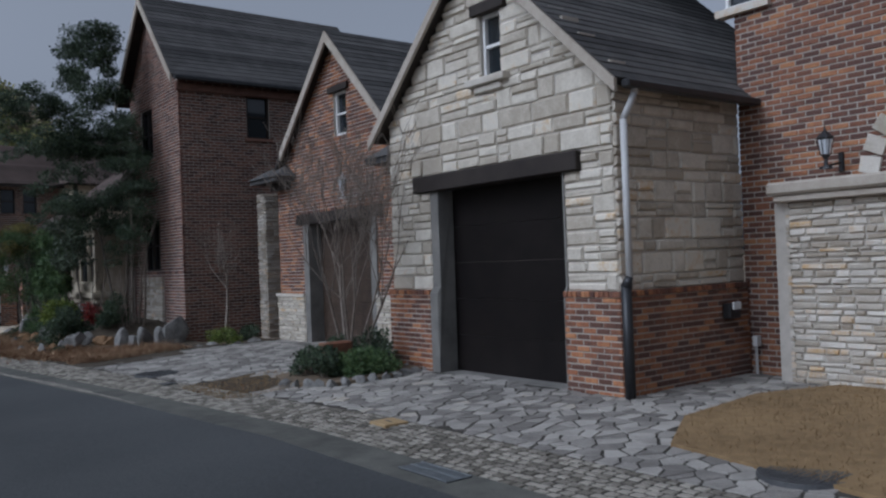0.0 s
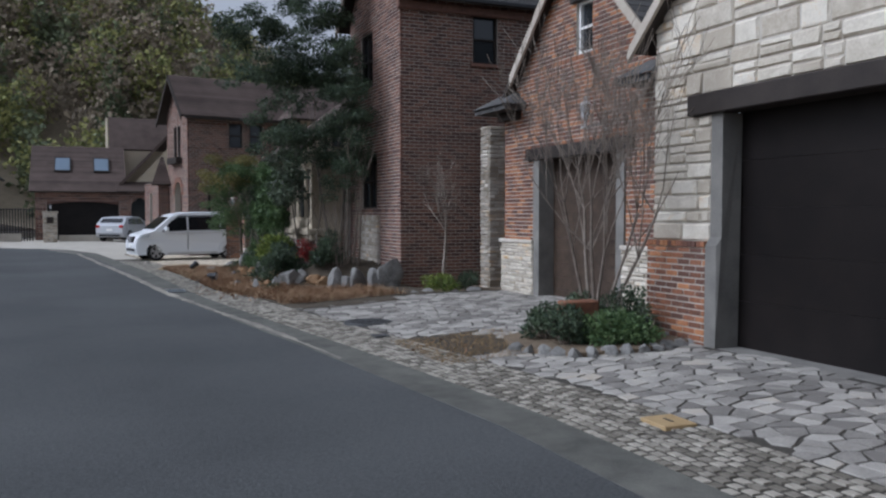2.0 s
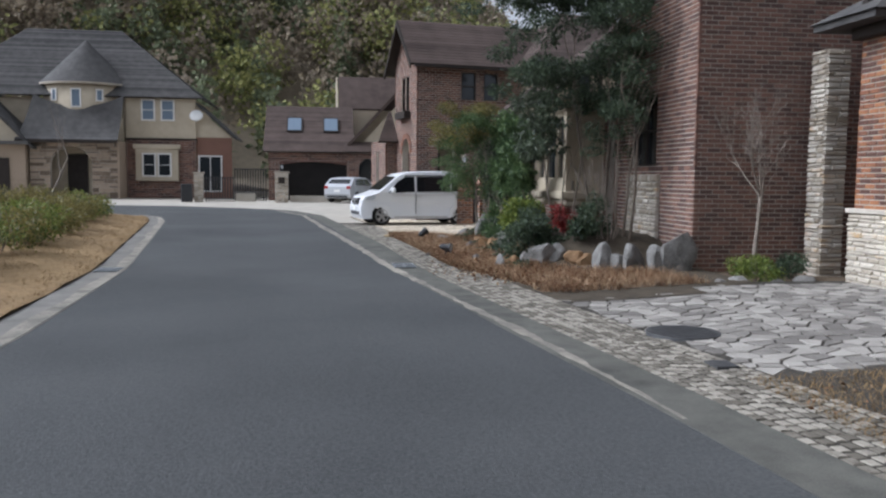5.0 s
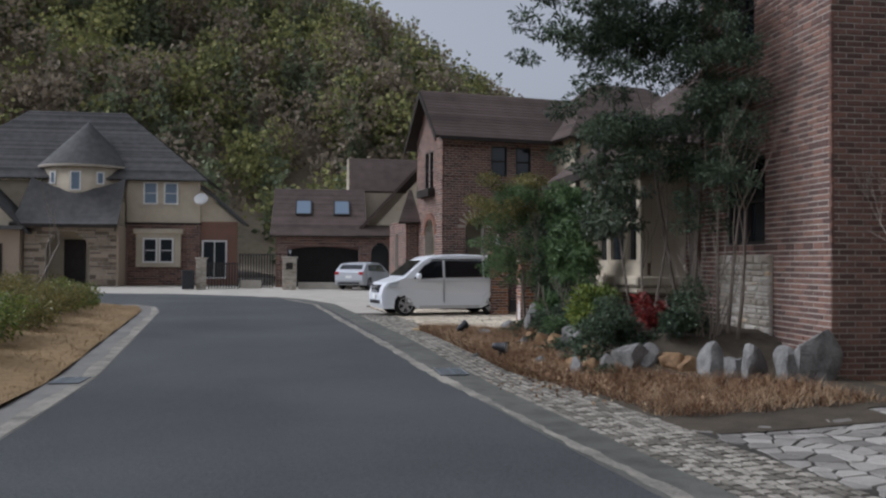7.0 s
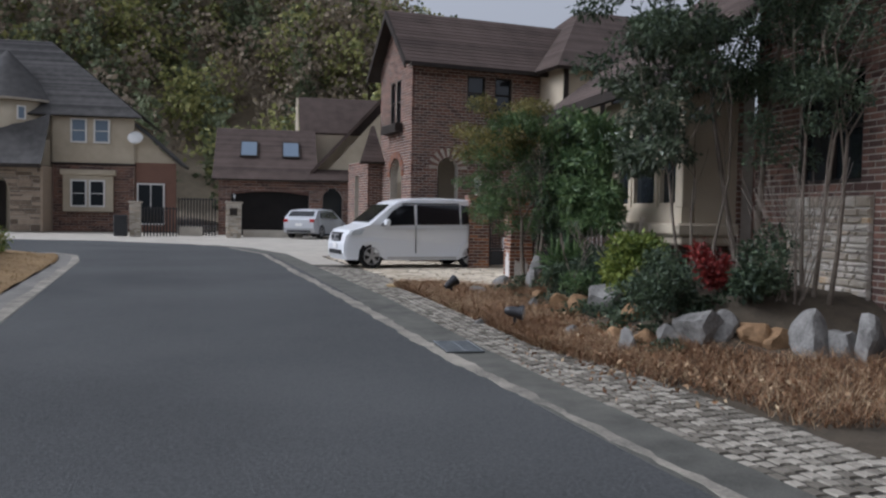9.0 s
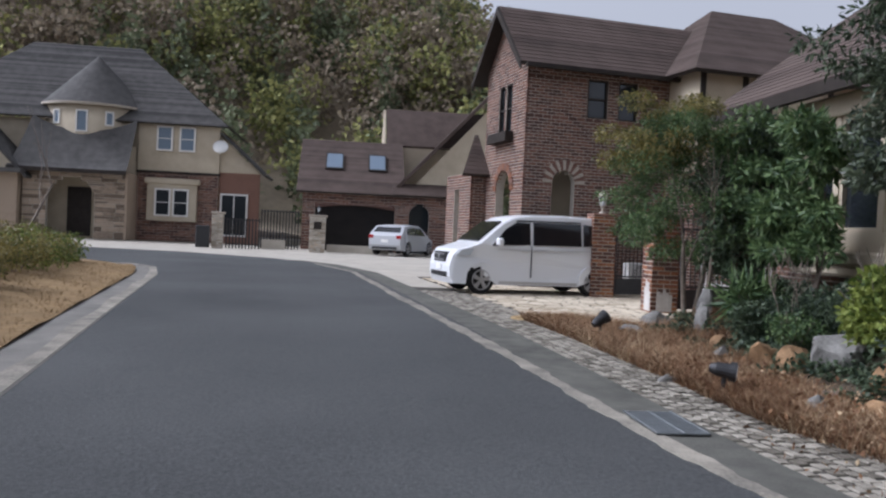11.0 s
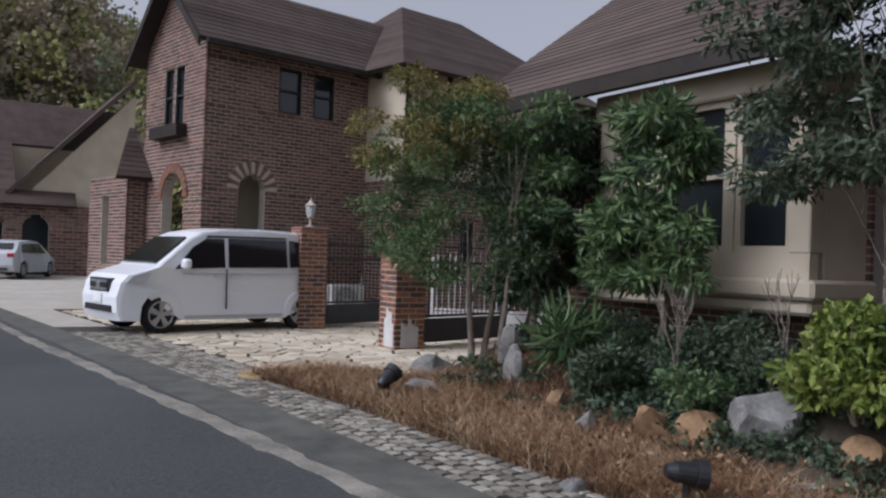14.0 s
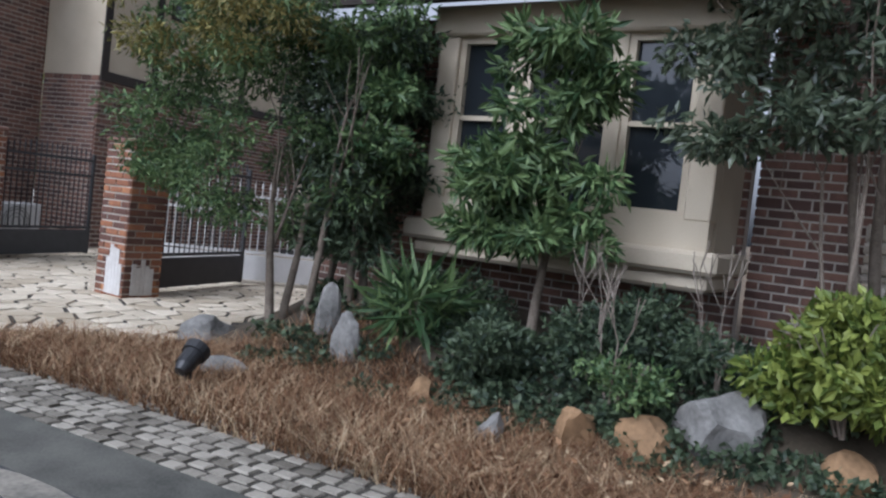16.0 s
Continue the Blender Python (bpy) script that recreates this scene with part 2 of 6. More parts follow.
def slab(V, F, m, u0, u1, d0, d1, z0, z1, bev=0.0, bulge=0.0):
    """A wall piece from depth d0 (back) to d1 (face, towards -v), with a chamfered face."""
    k = len(V)
    c = bev
    for q in ((u0, -d0, z0), (u1, -d0, z0), (u1, -d0, z1), (u0, -d0, z1),
              (u0, -d1 + c, z0), (u1, -d1 + c, z0), (u1, -d1 + c, z1), (u0, -d1 + c, z1),
              (u0 + c, -d1, z0 + c), (u1 - c, -d1, z0 + c), (u1 - c, -d1, z1 - c), (u0 + c, -d1, z1 - c)):
        V.append(m @ Vector(q))
    for i in range(4):
        j = (i + 1) % 4
        F.append((k + i, k + j, k + 4 + j, k + 4 + i))
        F.append((k + 4 + i, k + 4 + j, k + 8 + j, k + 8 + i))
    F.append((k + 8, k + 9, k + 10, k + 11))

def rockface(V, F, m, u0, u1, d0, d1, z0, z1, rng):
    """A split-faced stone: back rim at d0, an uneven rim near the face and a knobbly face at d1."""
    k, nu, nz = len(V), 4, 4
    w, h = u1 - u0, z1 - z0
    e = min(0.022, w * .2, h * .2)
    us, zs = (0, e / w, 1 - e / w, 1), (0, e / h, 1 - e / h, 1)
    lean = rng.uniform(-.005, .005)
    for j in range(nz):
        for i in range(nu):
            rim = i in (0, nu - 1) or j in (0, nz - 1)
            d = d1 + (-rng.uniform(.008, .022) if rim else rng.uniform(.0, .016)) + lean * (j - 1.5)
            V.append(m @ Vector((u0 + w * us[i] + (rng.uniform(-.008, .006) if i == nu - 1 else rng.uniform(-.006, .008)), -d, z0 + h * zs[j] + rng.uniform(-.007, .007))))
    for j in range(nz - 1):
        for i in range(nu - 1):
            a = k + j * nu + i
            F.append((a, a + 1, a + nu + 1)); F.append((a, a + nu + 1, a + nu))
    ring = [k + i for i in range(nu)] + [k + nu * 2 - 1, k + nu * 3 - 1] + [k + nu * 3 + i for i in range(nu - 1, -1, -1)] + [k + nu * 2, k + nu]
    b = len(V)
    for q in ring:
        t = (q - k) % nu, (q - k) // nu
        V.append(m @ Vector((u0 + w * us[t[0]], -d0, z0 + h * zs[t[1]])))
    n = len(ring)
    for i in range(n):
        j = (i + 1) % n
        F.append((b + i, b + j, ring[j], ring[i]))

def masonry(parent, m, u0, u1, z0, z1, mat, holes=(), clip=None, h=0.075, l=0.22, gap=0.017, seed=1, stone=False, single=False, thick=0.22, proud=0.0, piece="brick"):
    """A wall of coursed pieces over a mortar core."""
    rng = random.Random(seed)
    V, F, CV, CF = [], [], [], []
    wall = None
    z, row, singles = z0, 0, []
    edges = sorted({e for q in holes if q[3] - q[2] > 0.2 or q[1] - q[0] > 0.6 for e in (q[2], q[3])})
    while z < z1 - 0.02:
        hh = h if not stone else rng.choice((0.12, 0.16, 0.19, 0.23)) * h / 0.18
        hh = min(hh, z1 - z)
        if z1 - z - hh < 0.05: hh = z1 - z
        for e in edges:
            if z + 0.02 < e < z + hh + 0.045:
                hh = e - z
                break
        for a, b in spans(z + hh / 2, u0, u1, holes, clip):
            slab(CV, CF, m, a + (0.02 if a == u0 else 0), b - (0.02 if b == u1 else 0), -thick, -0.010 + proud, z, z + hh + (0.0 if not clip else 0.0))
            if stone:
                u = a
                while u < b - 1e-3:
                    w = min(rng.uniform(0.2, 0.62) * l / 0.4, b - u)
                    if b - u - w < 0.12: w = b - u
                    if hh > 0.18 and w > 0.2 and rng.random() < 0.45:
                        zc = z + hh * rng.uniform(0.4, 0.6)
                        singles += [(u, u + w, z, zc), (u, u + w, zc, z + hh)]
                    else:
                        singles.append((u, u + w, z, z + hh))
                    u += w
            else:
                off = (row % 2) * l / 2
                k = math.floor((a - off) / l)
                while off + k * l < b:
                    p, q = max(a, off + k * l), min(b, off + (k + 1) * l)
                    if q - p > 0.03:
                        singles.append((p, q, z, z + hh))
                    k += 1
        z += hh
        row += 1
    core = bmesh.new()
    cv = [core.verts.new(q) for q in CV]
    for q in CF:
        core.faces.new([cv[i] for i in q])
    bmesh.ops.remove_doubles(core, verts=core.verts, dist=0.0005)
    wall = part("wall", core, M_MORTAR, parent)
    g = gap / 2
    cache = {}
    for (p, q, za, zb) in singles:
        d = proud + rng.uniform(-0.003, 0.004) + (rng.uniform(0.0, 0.022) if stone else 0)
        bev = 0.012 if stone else 0.004
        if single:
            key = (round(q - p, 3), round(zb - za, 3)) if not stone else None
            me = cache.get(key) if key else None
            if me is None:
                v, f = [], []
                w2, h2 = (q - p) / 2 - g, (zb - za) / 2 - g
                if w2 <= bev + .002 or h2 <= bev + .002: continue
                if stone:
                    rockface(v, f, Matrix.Identity(4), -w2, w2, -0.05, 0, -h2, h2, rng)
                else:
                    slab(v, f, Matrix.Identity(4), -w2, w2, -0.05, 0, -h2, h2, bev)
                me = bpy.data.meshes.new(piece)
                me.from_pydata([tuple(x) for x in v], [], f)
                me.materials.append(mat)
                if key: cache[key] = me
            ob = new(piece, me)
            ob.parent = wall
            ob.matrix_basis = m @ Matrix.Translation(((p + q) / 2, -d, (za + zb) / 2))
        else:
            if q - p < 0.035 or zb - za < 0.03: continue
            if stone:
                rockface(V, F, m, p + g, q - g, -0.05, d, za + g, zb - g, rng)
            else:
                slab(V, F, m, p + g, q - g, -0.05, d, za + g, zb - g, bev)
    if not single:
        st = obj(piece + "work", V, F, mat, wall)
        st["kind"] = "stuff"
    return wall

def window(parent, m, u0, u1, z0, z1, depth=0.09, mat=None, bars=1, fw=0.05, two=False, glass=None, name="window"):
    """Window in a wall frame: frame, sashes and panes set back from the face."""
    mat = mat or M_WHITE
    w = new(name); w.parent = parent
    bm = bmesh.new()
    d0, d1 = depth, depth - 0.06
    box(bm, u0, u0 + fw, d1, d0 + .04, z0, z1); box(bm, u1 - fw, u1, d1, d0 + .04, z0, z1)
    box(bm, u0 + fw, u1 - fw, d1, d0 + .04, z0, z0 + fw); box(bm, u0 + fw, u1 - fw, d1, d0 + .04, z1 - fw, z1)
    bm.transform(m)
    part("window_frame", bm, mat, w)
    zm = (z0 + z1) / 2
    if bars:
        bx("meeting_rail", u0 + fw, u1 - fw, d1 + .01, d0 + .03, zm - .02, zm + .02, mat, w, m=m)
    if two:
        um = (u0 + u1) / 2
        bx("mullion", um - .025, um + .025, d1 + .005, d0 + .035, z0 + fw, z1 - fw, mat, w, m=m)
    for a, b in (((z0 + fw, zm - .02), (zm + .02, z1 - fw)) if bars else ((z0 + fw, z1 - fw),)):
        bx("pane", u0 + fw, u1 - fw, d0, d0 + .008, a, b, glass or M_GLASS, w, m=m)
    # added black sheet in place of the unlit room behind the panes
    bx("dark_room_backing", u0, u1, d0 + .16, d0 + .2, z0, z1, M_BLACK, w, m=m)
    return w

def roof_slope(parent, p0, p1, q1, q0, mat, courses=0, thick=0.09, name="roof", label=""):
    """A roof plane: p0-p1 is the eave, q0-q1 the ridge; shingle courses overlap."""
    p0, p1, q0, q1 = map(Vector, (p0, p1, q0, q1))
    n = (p1 - p0).cross(q0 - p0).normalized()
    if n.z < 0: n = -n
    L = (q0 - p0).length
    k = courses or max(3, int(L / 0.16))
    V, F = [], []
    for i in range(k):
        a, b = i / k, (i + 1) / k
        e0, e1, r0, r1 = p0.lerp(q0, a), p1.lerp(q1, a), p0.lerp(q0, b), p1.lerp(q1, b)
        s = len(V)
        up = n * 0.011
        V += [e0, e1, r1, r0, e0 + up, e1 + up, r1 + n * .002, r0 + n * .002]
        F += [(s + 4, s + 5, s + 6, s + 7), (s, s + 1, s + 5, s + 4), (s, s + 4, s + 7, s + 3), (s + 1, s + 2, s + 6, s + 5)]
    r = prism(name, [p0 - n * .003, p1 - n * .003, q1 - n * .003, q0 - n * .003], -n * thick, M_DARKWOOD, parent, label)
    o = obj("shingle_cover", V, F, mat, r)
    o["kind"] = "stuff"
    return r

def leaves(name, centers, n, size, mat, parent=None, seed=3, label="", droop=0.3, aspect=0.5, flat=0.0, kind=""):
    """Many small folded leaves spread in clumps; centers: (x, y, z, radius x, y, z)."""
    rg = np.random.RandomState(seed)
    cs = np.array(centers, float)
    wgt = cs[:, 3] * cs[:, 4] * cs[:, 5]
    idx = rg.choice(len(cs), n, p=wgt / wgt.sum())
    d = rg.normal(size=(n, 3)); d /= np.linalg.norm(d, axis=1)[:, None]
    r = rg.uniform(0.15, 1, (n, 1)) ** 0.5
    pos = cs[idx, :3] + d * r * cs[idx, 3:6] * rg.uniform(.85, 1.15, (n, 1))
    ax = d * 0.7 + rg.normal(size=(n, 3)) * 0.7
    ax[:, 2] -= droop
    ax /= np.linalg.norm(ax, axis=1)[:, None]
    t = rg.normal(size=(n, 3)); t[:, 2] *= (1 - flat)
    sd = np.cross(ax, t); sd /= np.linalg.norm(sd, axis=1)[:, None] + 1e-9
    nr = np.cross(sd, ax)
    s = size * rg.uniform(.6, 1.35, (n, 1))
    v = np.stack([pos, pos + ax * s * .5 + sd * s * aspect * .5 - nr * s * .08, pos + ax * s, pos + ax * s * .5 - sd * s * aspect * .5 - nr * s * .08], 1).reshape(-1, 3)
    i = np.arange(n) * 4
    f = np.concatenate([np.stack([i, i + 1, i + 2], 1), np.stack([i, i + 2, i + 3], 1)])
    ob = obj(name, v.tolist(), f.tolist(), mat, parent, label)
    if kind: ob["kind"] = kind
    return ob

def limbs(name, segs, mat, parent, seg=7):
    """Tapered branches: (p, q, r0, r1)."""
    V, F = [], []
    for p, q, a, b in segs:
        d = (q - p).normalized()
        s = d.orthogonal().normalized()
        t = d.cross(s)
        k = len(V)
        for c, r in ((p, a), (q, b)):
            for i in range(seg):
                w = 2 * math.pi * i / seg
                V.append(c + (s * math.cos(w) + t * math.sin(w)) * max(r, 0.0035))
        for i in range(seg):
            j = (i + 1) % seg
            F.append((k + i, k + j, k + seg + j, k + seg + i))
    return obj(name, V, F, mat, parent, smooth=True)

def grow(rng, p, d, length, r, depth, segs, spread=0.5, tips=None, kids=3, up=0.15):
    """Branching skeleton."""
    p = Vector(p); d = Vector(d).normalized()
    n = 3
    for i in range(n):
        d = (d + Vector((rng.uniform(-1, 1), rng.uniform(-1, 1), rng.uniform(-.5, 1))) * .12 + Vector((0, 0, up * .3))).normalized()
        q = p + d * length / n
        r2 = r * .82
        segs.append((p.copy(), q.copy(), r, r2))
        p, r = q, r2
        if depth > 0 and i > 0:
            for _ in range(kids - 1 if i < n - 1 else kids):
                e = (d + Vector((rng.uniform(-1, 1), rng.uniform(-1, 1), rng.uniform(-.3, .8))) * spread * 1.5).normalized()
                grow(rng, p, e, length * rng.uniform(.5, .75), r * .6, depth - 1, segs, spread, tips, kids, up)
    if tips is not None and depth == 0:
        tips.append(p.copy())

# ---- ground, road, paving ----
def axis_steps(lo, hi, near0, near1, step):
    a = [lo, lo / 2 if lo < -100 else lo * .7]
    v = near0
    while v <= near1:
        a.append(v); v += step
    return sorted(set(a + [near1 + 40, hi / 3, hi]))
gx, gy = axis_steps(-1500, 1500, -40, 40, 1.0), axis_steps(-1500, 1500, -30, 80, 1.0)
gv = [(x, y, gz(x, y) - 0.05) for y in gy for x in gx]
nx = len(gx)
gf = [(j * nx + i, j * nx + i + 1, (j + 1) * nx + i + 1, (j + 1) * nx + i) for j in range(len(gy) - 1) for i in range(nx - 1)]
tagged(obj("ground", gv, gf, M_SOIL), "bare brown soil ground", "ground", kind="structure")

def strip(name, fl, fr, y0, y1, dz, mat, label, category, step=0.5, cross=3, drop=0.015):
    V, F = [], []
    n = int(round((y1 - y0) / step))
    for j in range(n + 1):
        y = y0 + (y1 - y0) * j / n
        a, b = fl(y), fr(y)
        for i in range(cross + 1):
            x = a + (b - a) * i / cross
            V.append((x, y, gz(x, y) + dz))
    w = cross + 1
    for j in range(n):
        for i in range(cross):
            k = j * w + i
            F.append((k, k + 1, k + w + 1, k + w))
    k0 = len(V)
    for j in range(n + 1):
        for i in (0, cross):
            x, y, z = V[j * w + i]; V.append((x, y, z - drop))
    for j in range(n):
        F.append((j * w, (j + 1) * w, k0 + 2 * j + 2, k0 + 2 * j)); F.append((j * w + cross, k0 + 2 * j + 1, k0 + 2 * j + 3, (j + 1) * w + cross))
    return tagged(obj(name, V, F, mat), label, category, kind="structure")

strip("pavement", lambda y: -40, lambda y: 30, 33, 90, -0.03, M_PALE, "pale paved court beyond the road end", "pavement", 1.0, 30)
strip("road", kerb_l, kerb_r, -20, 50, 0.0, M_ASPH, "worn grey asphalt lane", "road", 0.5, 14)
strip("gutter_right", kerb_r, lambda y: kerb_r(y) + GUT, -20, 44, 0.004, M_GUTTER, "dark stained concrete gutter along the lane", "gutter")
strip("gutter_left", lambda y: kerb_l(y) - GUT, kerb_l, -20, 38, 0.004, M_CONC, "stained concrete gutter along the lawn", "gutter")
LIP = [(10, .02), (15, .13), (20, .02), (24, -.12), (30, -.2), (42, -.2)]
def lip_w(y):
    return max(.012, (.05 + .016 * math.sin(y * 1.3) + .014 * math.sin(y * 4.7 + 1) + .012 * math.sin(y * 11.3) + .01 * math.sin(y * 23.9)) * ss((y - 11) / 4))
strip("gutter_lip", lambda y: kerb_r(y) + interp(y, LIP) - lip_w(y) - .02 * ss((y - 18) / 4), lambda y: kerb_r(y) + interp(y, LIP) + lip_w(y + 1.3) + .03 * ss((y - 18) / 4), 11.5, 42, 0.009, M_LIP, "pale worn lip of the concrete gutter", "gutter", 0.12, 1, .02)
strip("gutter_lip_left", lambda y: kerb_l(y) - 0.2 - .03 * math.sin(y * 2.1), lambda y: kerb_l(y) - 0.02, 12, 37.5, 0.009, M_LIP, "pale worn lip of the concrete gutter", "gutter", 0.25, 1, .02)
strip("sett_bed", lambda y: kerb_r(y) + GUT, lambda y: kerb_r(y) + GUT + COB, -8, 33, -0.006, M_JOINT, "dark jointing between the setts", "paving bed")
strip("drive_bed", lambda y: kerb_r(y) + GUT + COB, lambda y: 12.0, -8, 17.6, -0.004, M_JOINT, "dark joints of the drive paving", "paving bed", 0.5, 12)
strip("court_bed", lambda y: kerb_r(y) + GUT + COB, lambda y: 15.0, 25.5, 37, -0.003, M_JOINT, "joints of the yellow paving", "paving bed", 0.5, 10)

def inside(p, poly):
    c = False
    for (x0, y0), (x1, y1) in zip(poly, poly[1:] + poly[:1]):
        if (y0 > p[1]) != (y1 > p[1]) and p[0] < (x1 - x0) * (p[1] - y0) / (y1 - y0) + x0:
            c = not c
    return c

def crazy(xmin, xmax, ymin, ymax, cell, keep, rng, cut=None, joint=0.013):
    """Cells of irregular paving, one polygon each."""
    ni, nj = int((xmax - xmin) / cell), int((ymax - ymin) / cell)
    S = {(i, j): (xmin + (i + .5 + rng.uniform(-.42, .42)) * cell, ymin + (j + .5 + rng.uniform(-.42, .42)) * cell) for i in range(-1, ni + 1) for j in range(-1, nj + 1)}
    out = []
    for (i, j), s in S.items():
        if not (0 <= i < ni and 0 <= j < nj) or not keep(s): continue
        poly = [(s[0] - cell * 1.5, s[1] - cell * 1.5), (s[0] + cell * 1.5, s[1] - cell * 1.5), (s[0] + cell * 1.5, s[1] + cell * 1.5), (s[0] - cell * 1.5, s[1] + cell * 1.5)]
        planes = []
        for di in (-2, -1, 0, 1, 2):
            for dj in (-2, -1, 0, 1, 2):
                o = S.get((i + di, j + dj))
                if o and (di or dj):
                    nx_, ny_ = o[0] - s[0], o[1] - s[1]
                    ln = math.hypot(nx_, ny_)
                    planes.append((nx_ / ln, ny_ / ln, ((o[0] ** 2 + o[1] ** 2) - (s[0] ** 2 + s[1] ** 2)) / 2 / ln - joint))
        if cut: planes += cut(s)
        for a, b, c in planes:
            res = []
            for p, q in zip(poly, poly[1:] + poly[:1]):
                dp, dq = a * p[0] + b * p[1] - c, a * q[0] + b * q[1] - c
                if dp <= 0: res.append(p)
                if (dp < 0) != (dq < 0) and dp != dq:
                    t = dp / (dp - dq); res.append((p[0] + (q[0] - p[0]) * t, p[1] + (q[1] - p[1]) * t))
            poly = res
            if len(poly) < 3: break
        if len(poly) >= 3: out.append((s, poly))
    return out

def stone_mesh(s, poly, rng, V, F):
    k, n = len(V), len(poly)
    h = rng.uniform(0.004, 0.010)
    tx, ty = rng.uniform(-.008, .008), rng.uniform(-.008, .008)
    poly = [(p[0] + rng.uniform(-.008, .008), p[1] + rng.uniform(-.008, .008)) for p in poly]
    for sc, dz in ((1.0, -0.03), (1.0, h - .006), (0.97, h)):
        for p in poly:
            x, y = s[0] + (p[0] - s[0]) * sc, s[1] + (p[1] - s[1]) * sc
            V.append((x, y, gz(x, y) + dz + tx * (x - s[0]) + ty * (y - s[1])))
    for r in (0, 1):
        for i in range(n):
            j = (i + 1) % n
            F.append((k + r * n + i, k + r * n + j, k + (r + 1) * n + j, k + (r + 1) * n + i))
    F.append(tuple(range(k + 2 * n, k + 3 * n)))

BED = [(6.35, 10.9), (6.7, 10.15), (7.5, 9.95), (8.4, 10.2), (8.4, 11.9), (7.4, 12.0), (6.6, 11.7)]
LAWN_A = [(6.5, 2.2), (6.85, 4.4), (7.8, 4.95), (9.4, 5.15), (11, 4.6), (11, 1), (6.6, 1)]
def drive_keep(s):
    x, y = s
    if inside(s, BED) or inside(s, LAWN_A): return False
    if x > 8.38 and y > 6.2 and y < 11.6: return False
    if y > 11 and y < 12.6 and x < 6.6 and x > 5: return x < 5.4
    if y > 16.9 and x < 7.0: return False
    return x > kerb_r(y) + GUT + COB and y > 1.5 and y < 17.3 and x < 10.9
def drive_cut(s):
    y = s[1]
    e = kerb_r(y) + GUT + COB
    return [(-1.0, 0.0, -e - .01)]

# ---- stone-fronted garage ----
garage = thing("stone_garage", "gabled garage of buff stone over brick wainscot, dark door", "garage")
mg = frame_of((8.42, 11.0), -90)     # u = 11.0 - y
def gable_clip(uc, zt, slope):
    return lambda z: (uc - (zt - z) / slope, uc + (zt - z) / slope)
GU = 2.34
gclip = gable_clip(GU, 6.12, 0.933)
gholes = [(1.09, 3.91, -1, 2.74), (2.38, 2.80, 4.22, 5.12), (0.73, 4.2, 2.74, 2.99), (2.25, 2.95, 5.12, 5.27)]
masonry(garage, mg, 0.0, 4.74, 1.24, 6.1, M_STONE_OB, gholes, gclip, stone=True, h=.215, l=.44, single=True, seed=5, piece="stone", thick=0.3)
masonry(garage, mg, -0.06, 4.80, -0.03, 1.17, M_BRICK_OB, [(1.05, 3.88, -1, 2.74)], proud=0.06, single=True, seed=2, h=0.0755, thick=0.3)
ms = frame_of((8.42, 6.26), 0)       # side wall, u = x - 8.42
masonry(garage, ms, 0.0, 2.58, 1.24, 3.72, M_STONE_OB, stone=True, h=.215, l=.44, single=True, seed=8, piece="stone", thick=0.3)
masonry(garage, ms, -0.06, 2.58, -0.03, 1.17, M_BRICK, proud=0.06, seed=4, h=0.0755, thick=0.3)
def soldier(parent, m, u0, u1, z0, z1, d, mat, seed):
    rng = random.Random(seed); V, F = [], []
    u = u0
    while u < u1 - .02:
        slab(V, F, m, u + .005, min(u + .075, u1) - .005, -0.05, d + rng.uniform(-.003, .004), z0 + .005, z1 - .003, .004)
        u += .075
    o = obj("brick_cap", V, F, mat, parent); o["kind"] = "stuff"
soldier(garage, mg, -0.08, 1.05, 1.17, 1.245, 0.075, M_BRICK, 1)
soldier(garage, mg, 3.88, 4.82, 1.17, 1.245, 0.075, M_BRICK, 2)
soldier(garage, ms, -0.08, 2.58, 1.17, 1.245, 0.075, M_BRICK, 3)
bx("lintel_beam", 0.73, 4.2, -0.09, 0.25, 2.745, 2.99, M_DARKWOOD, garage, "dark timber lintel beam", 0.012, mg)
prism("jamb", [(8.36, 9.95, 0), (8.36, 9.95, 1.2), (8.42, 9.9, 1.3), (8.42, 9.9, 2.74), (8.44, 9.62, 2.74), (8.44, 9.62, 0)][:1] + [(8.36, 9.95, 1.2), (8.41, 9.92, 1.3), (8.41, 9.92, 2.74), (8.7, 9.92, 2.74), (8.7, 9.95, 0)], (0, -0.19, 0), M_CONC, garage, "grey concrete door jamb")
prism("jamb", [(8.36, 7.12, 0), (8.36, 7.12, 1.2), (8.41, 7.12, 1.3), (8.41, 7.12, 2.74), (8.7, 7.12, 2.74), (8.7, 7.12, 0)], (0, -0.03, 0), M_CONC, garage)
gdoor = new("garage_door"); gdoor.parent = garage
for i in range(5):
    bx("panel", 1.2, 3.9, 0.3, 0.36, 0.005 + i * .548, (0.5515 + i * .548) if i < 4 else 2.80, M_DOOR, gdoor, bevel=0.0015, m=mg)
V, F = [], []
bx("threshold", 1.05, 3.92, -0.02, 0.36, -0.06, 0.004, M_CONC, garage, m=mg)
window(garage, mg, 2.38, 2.80, 4.22, 5.12, 0.12, M_WHITE)
bx("window_lintel", 2.24, 2.96, -0.07, 0.1, 5.12, 5.28, M_DARKWOOD, garage, bevel=.01, m=mg)
bx("window_sill", 2.15, 2.98, -0.13, 0.1, 4.12, 4.22, M_STONE, garage, bevel=.012, m=mg)
bx("sill_corbel", 2.28, 2.85, -0.07, 0.1, 4.02, 4.12, M_STONE, garage, bevel=.012, m=mg)
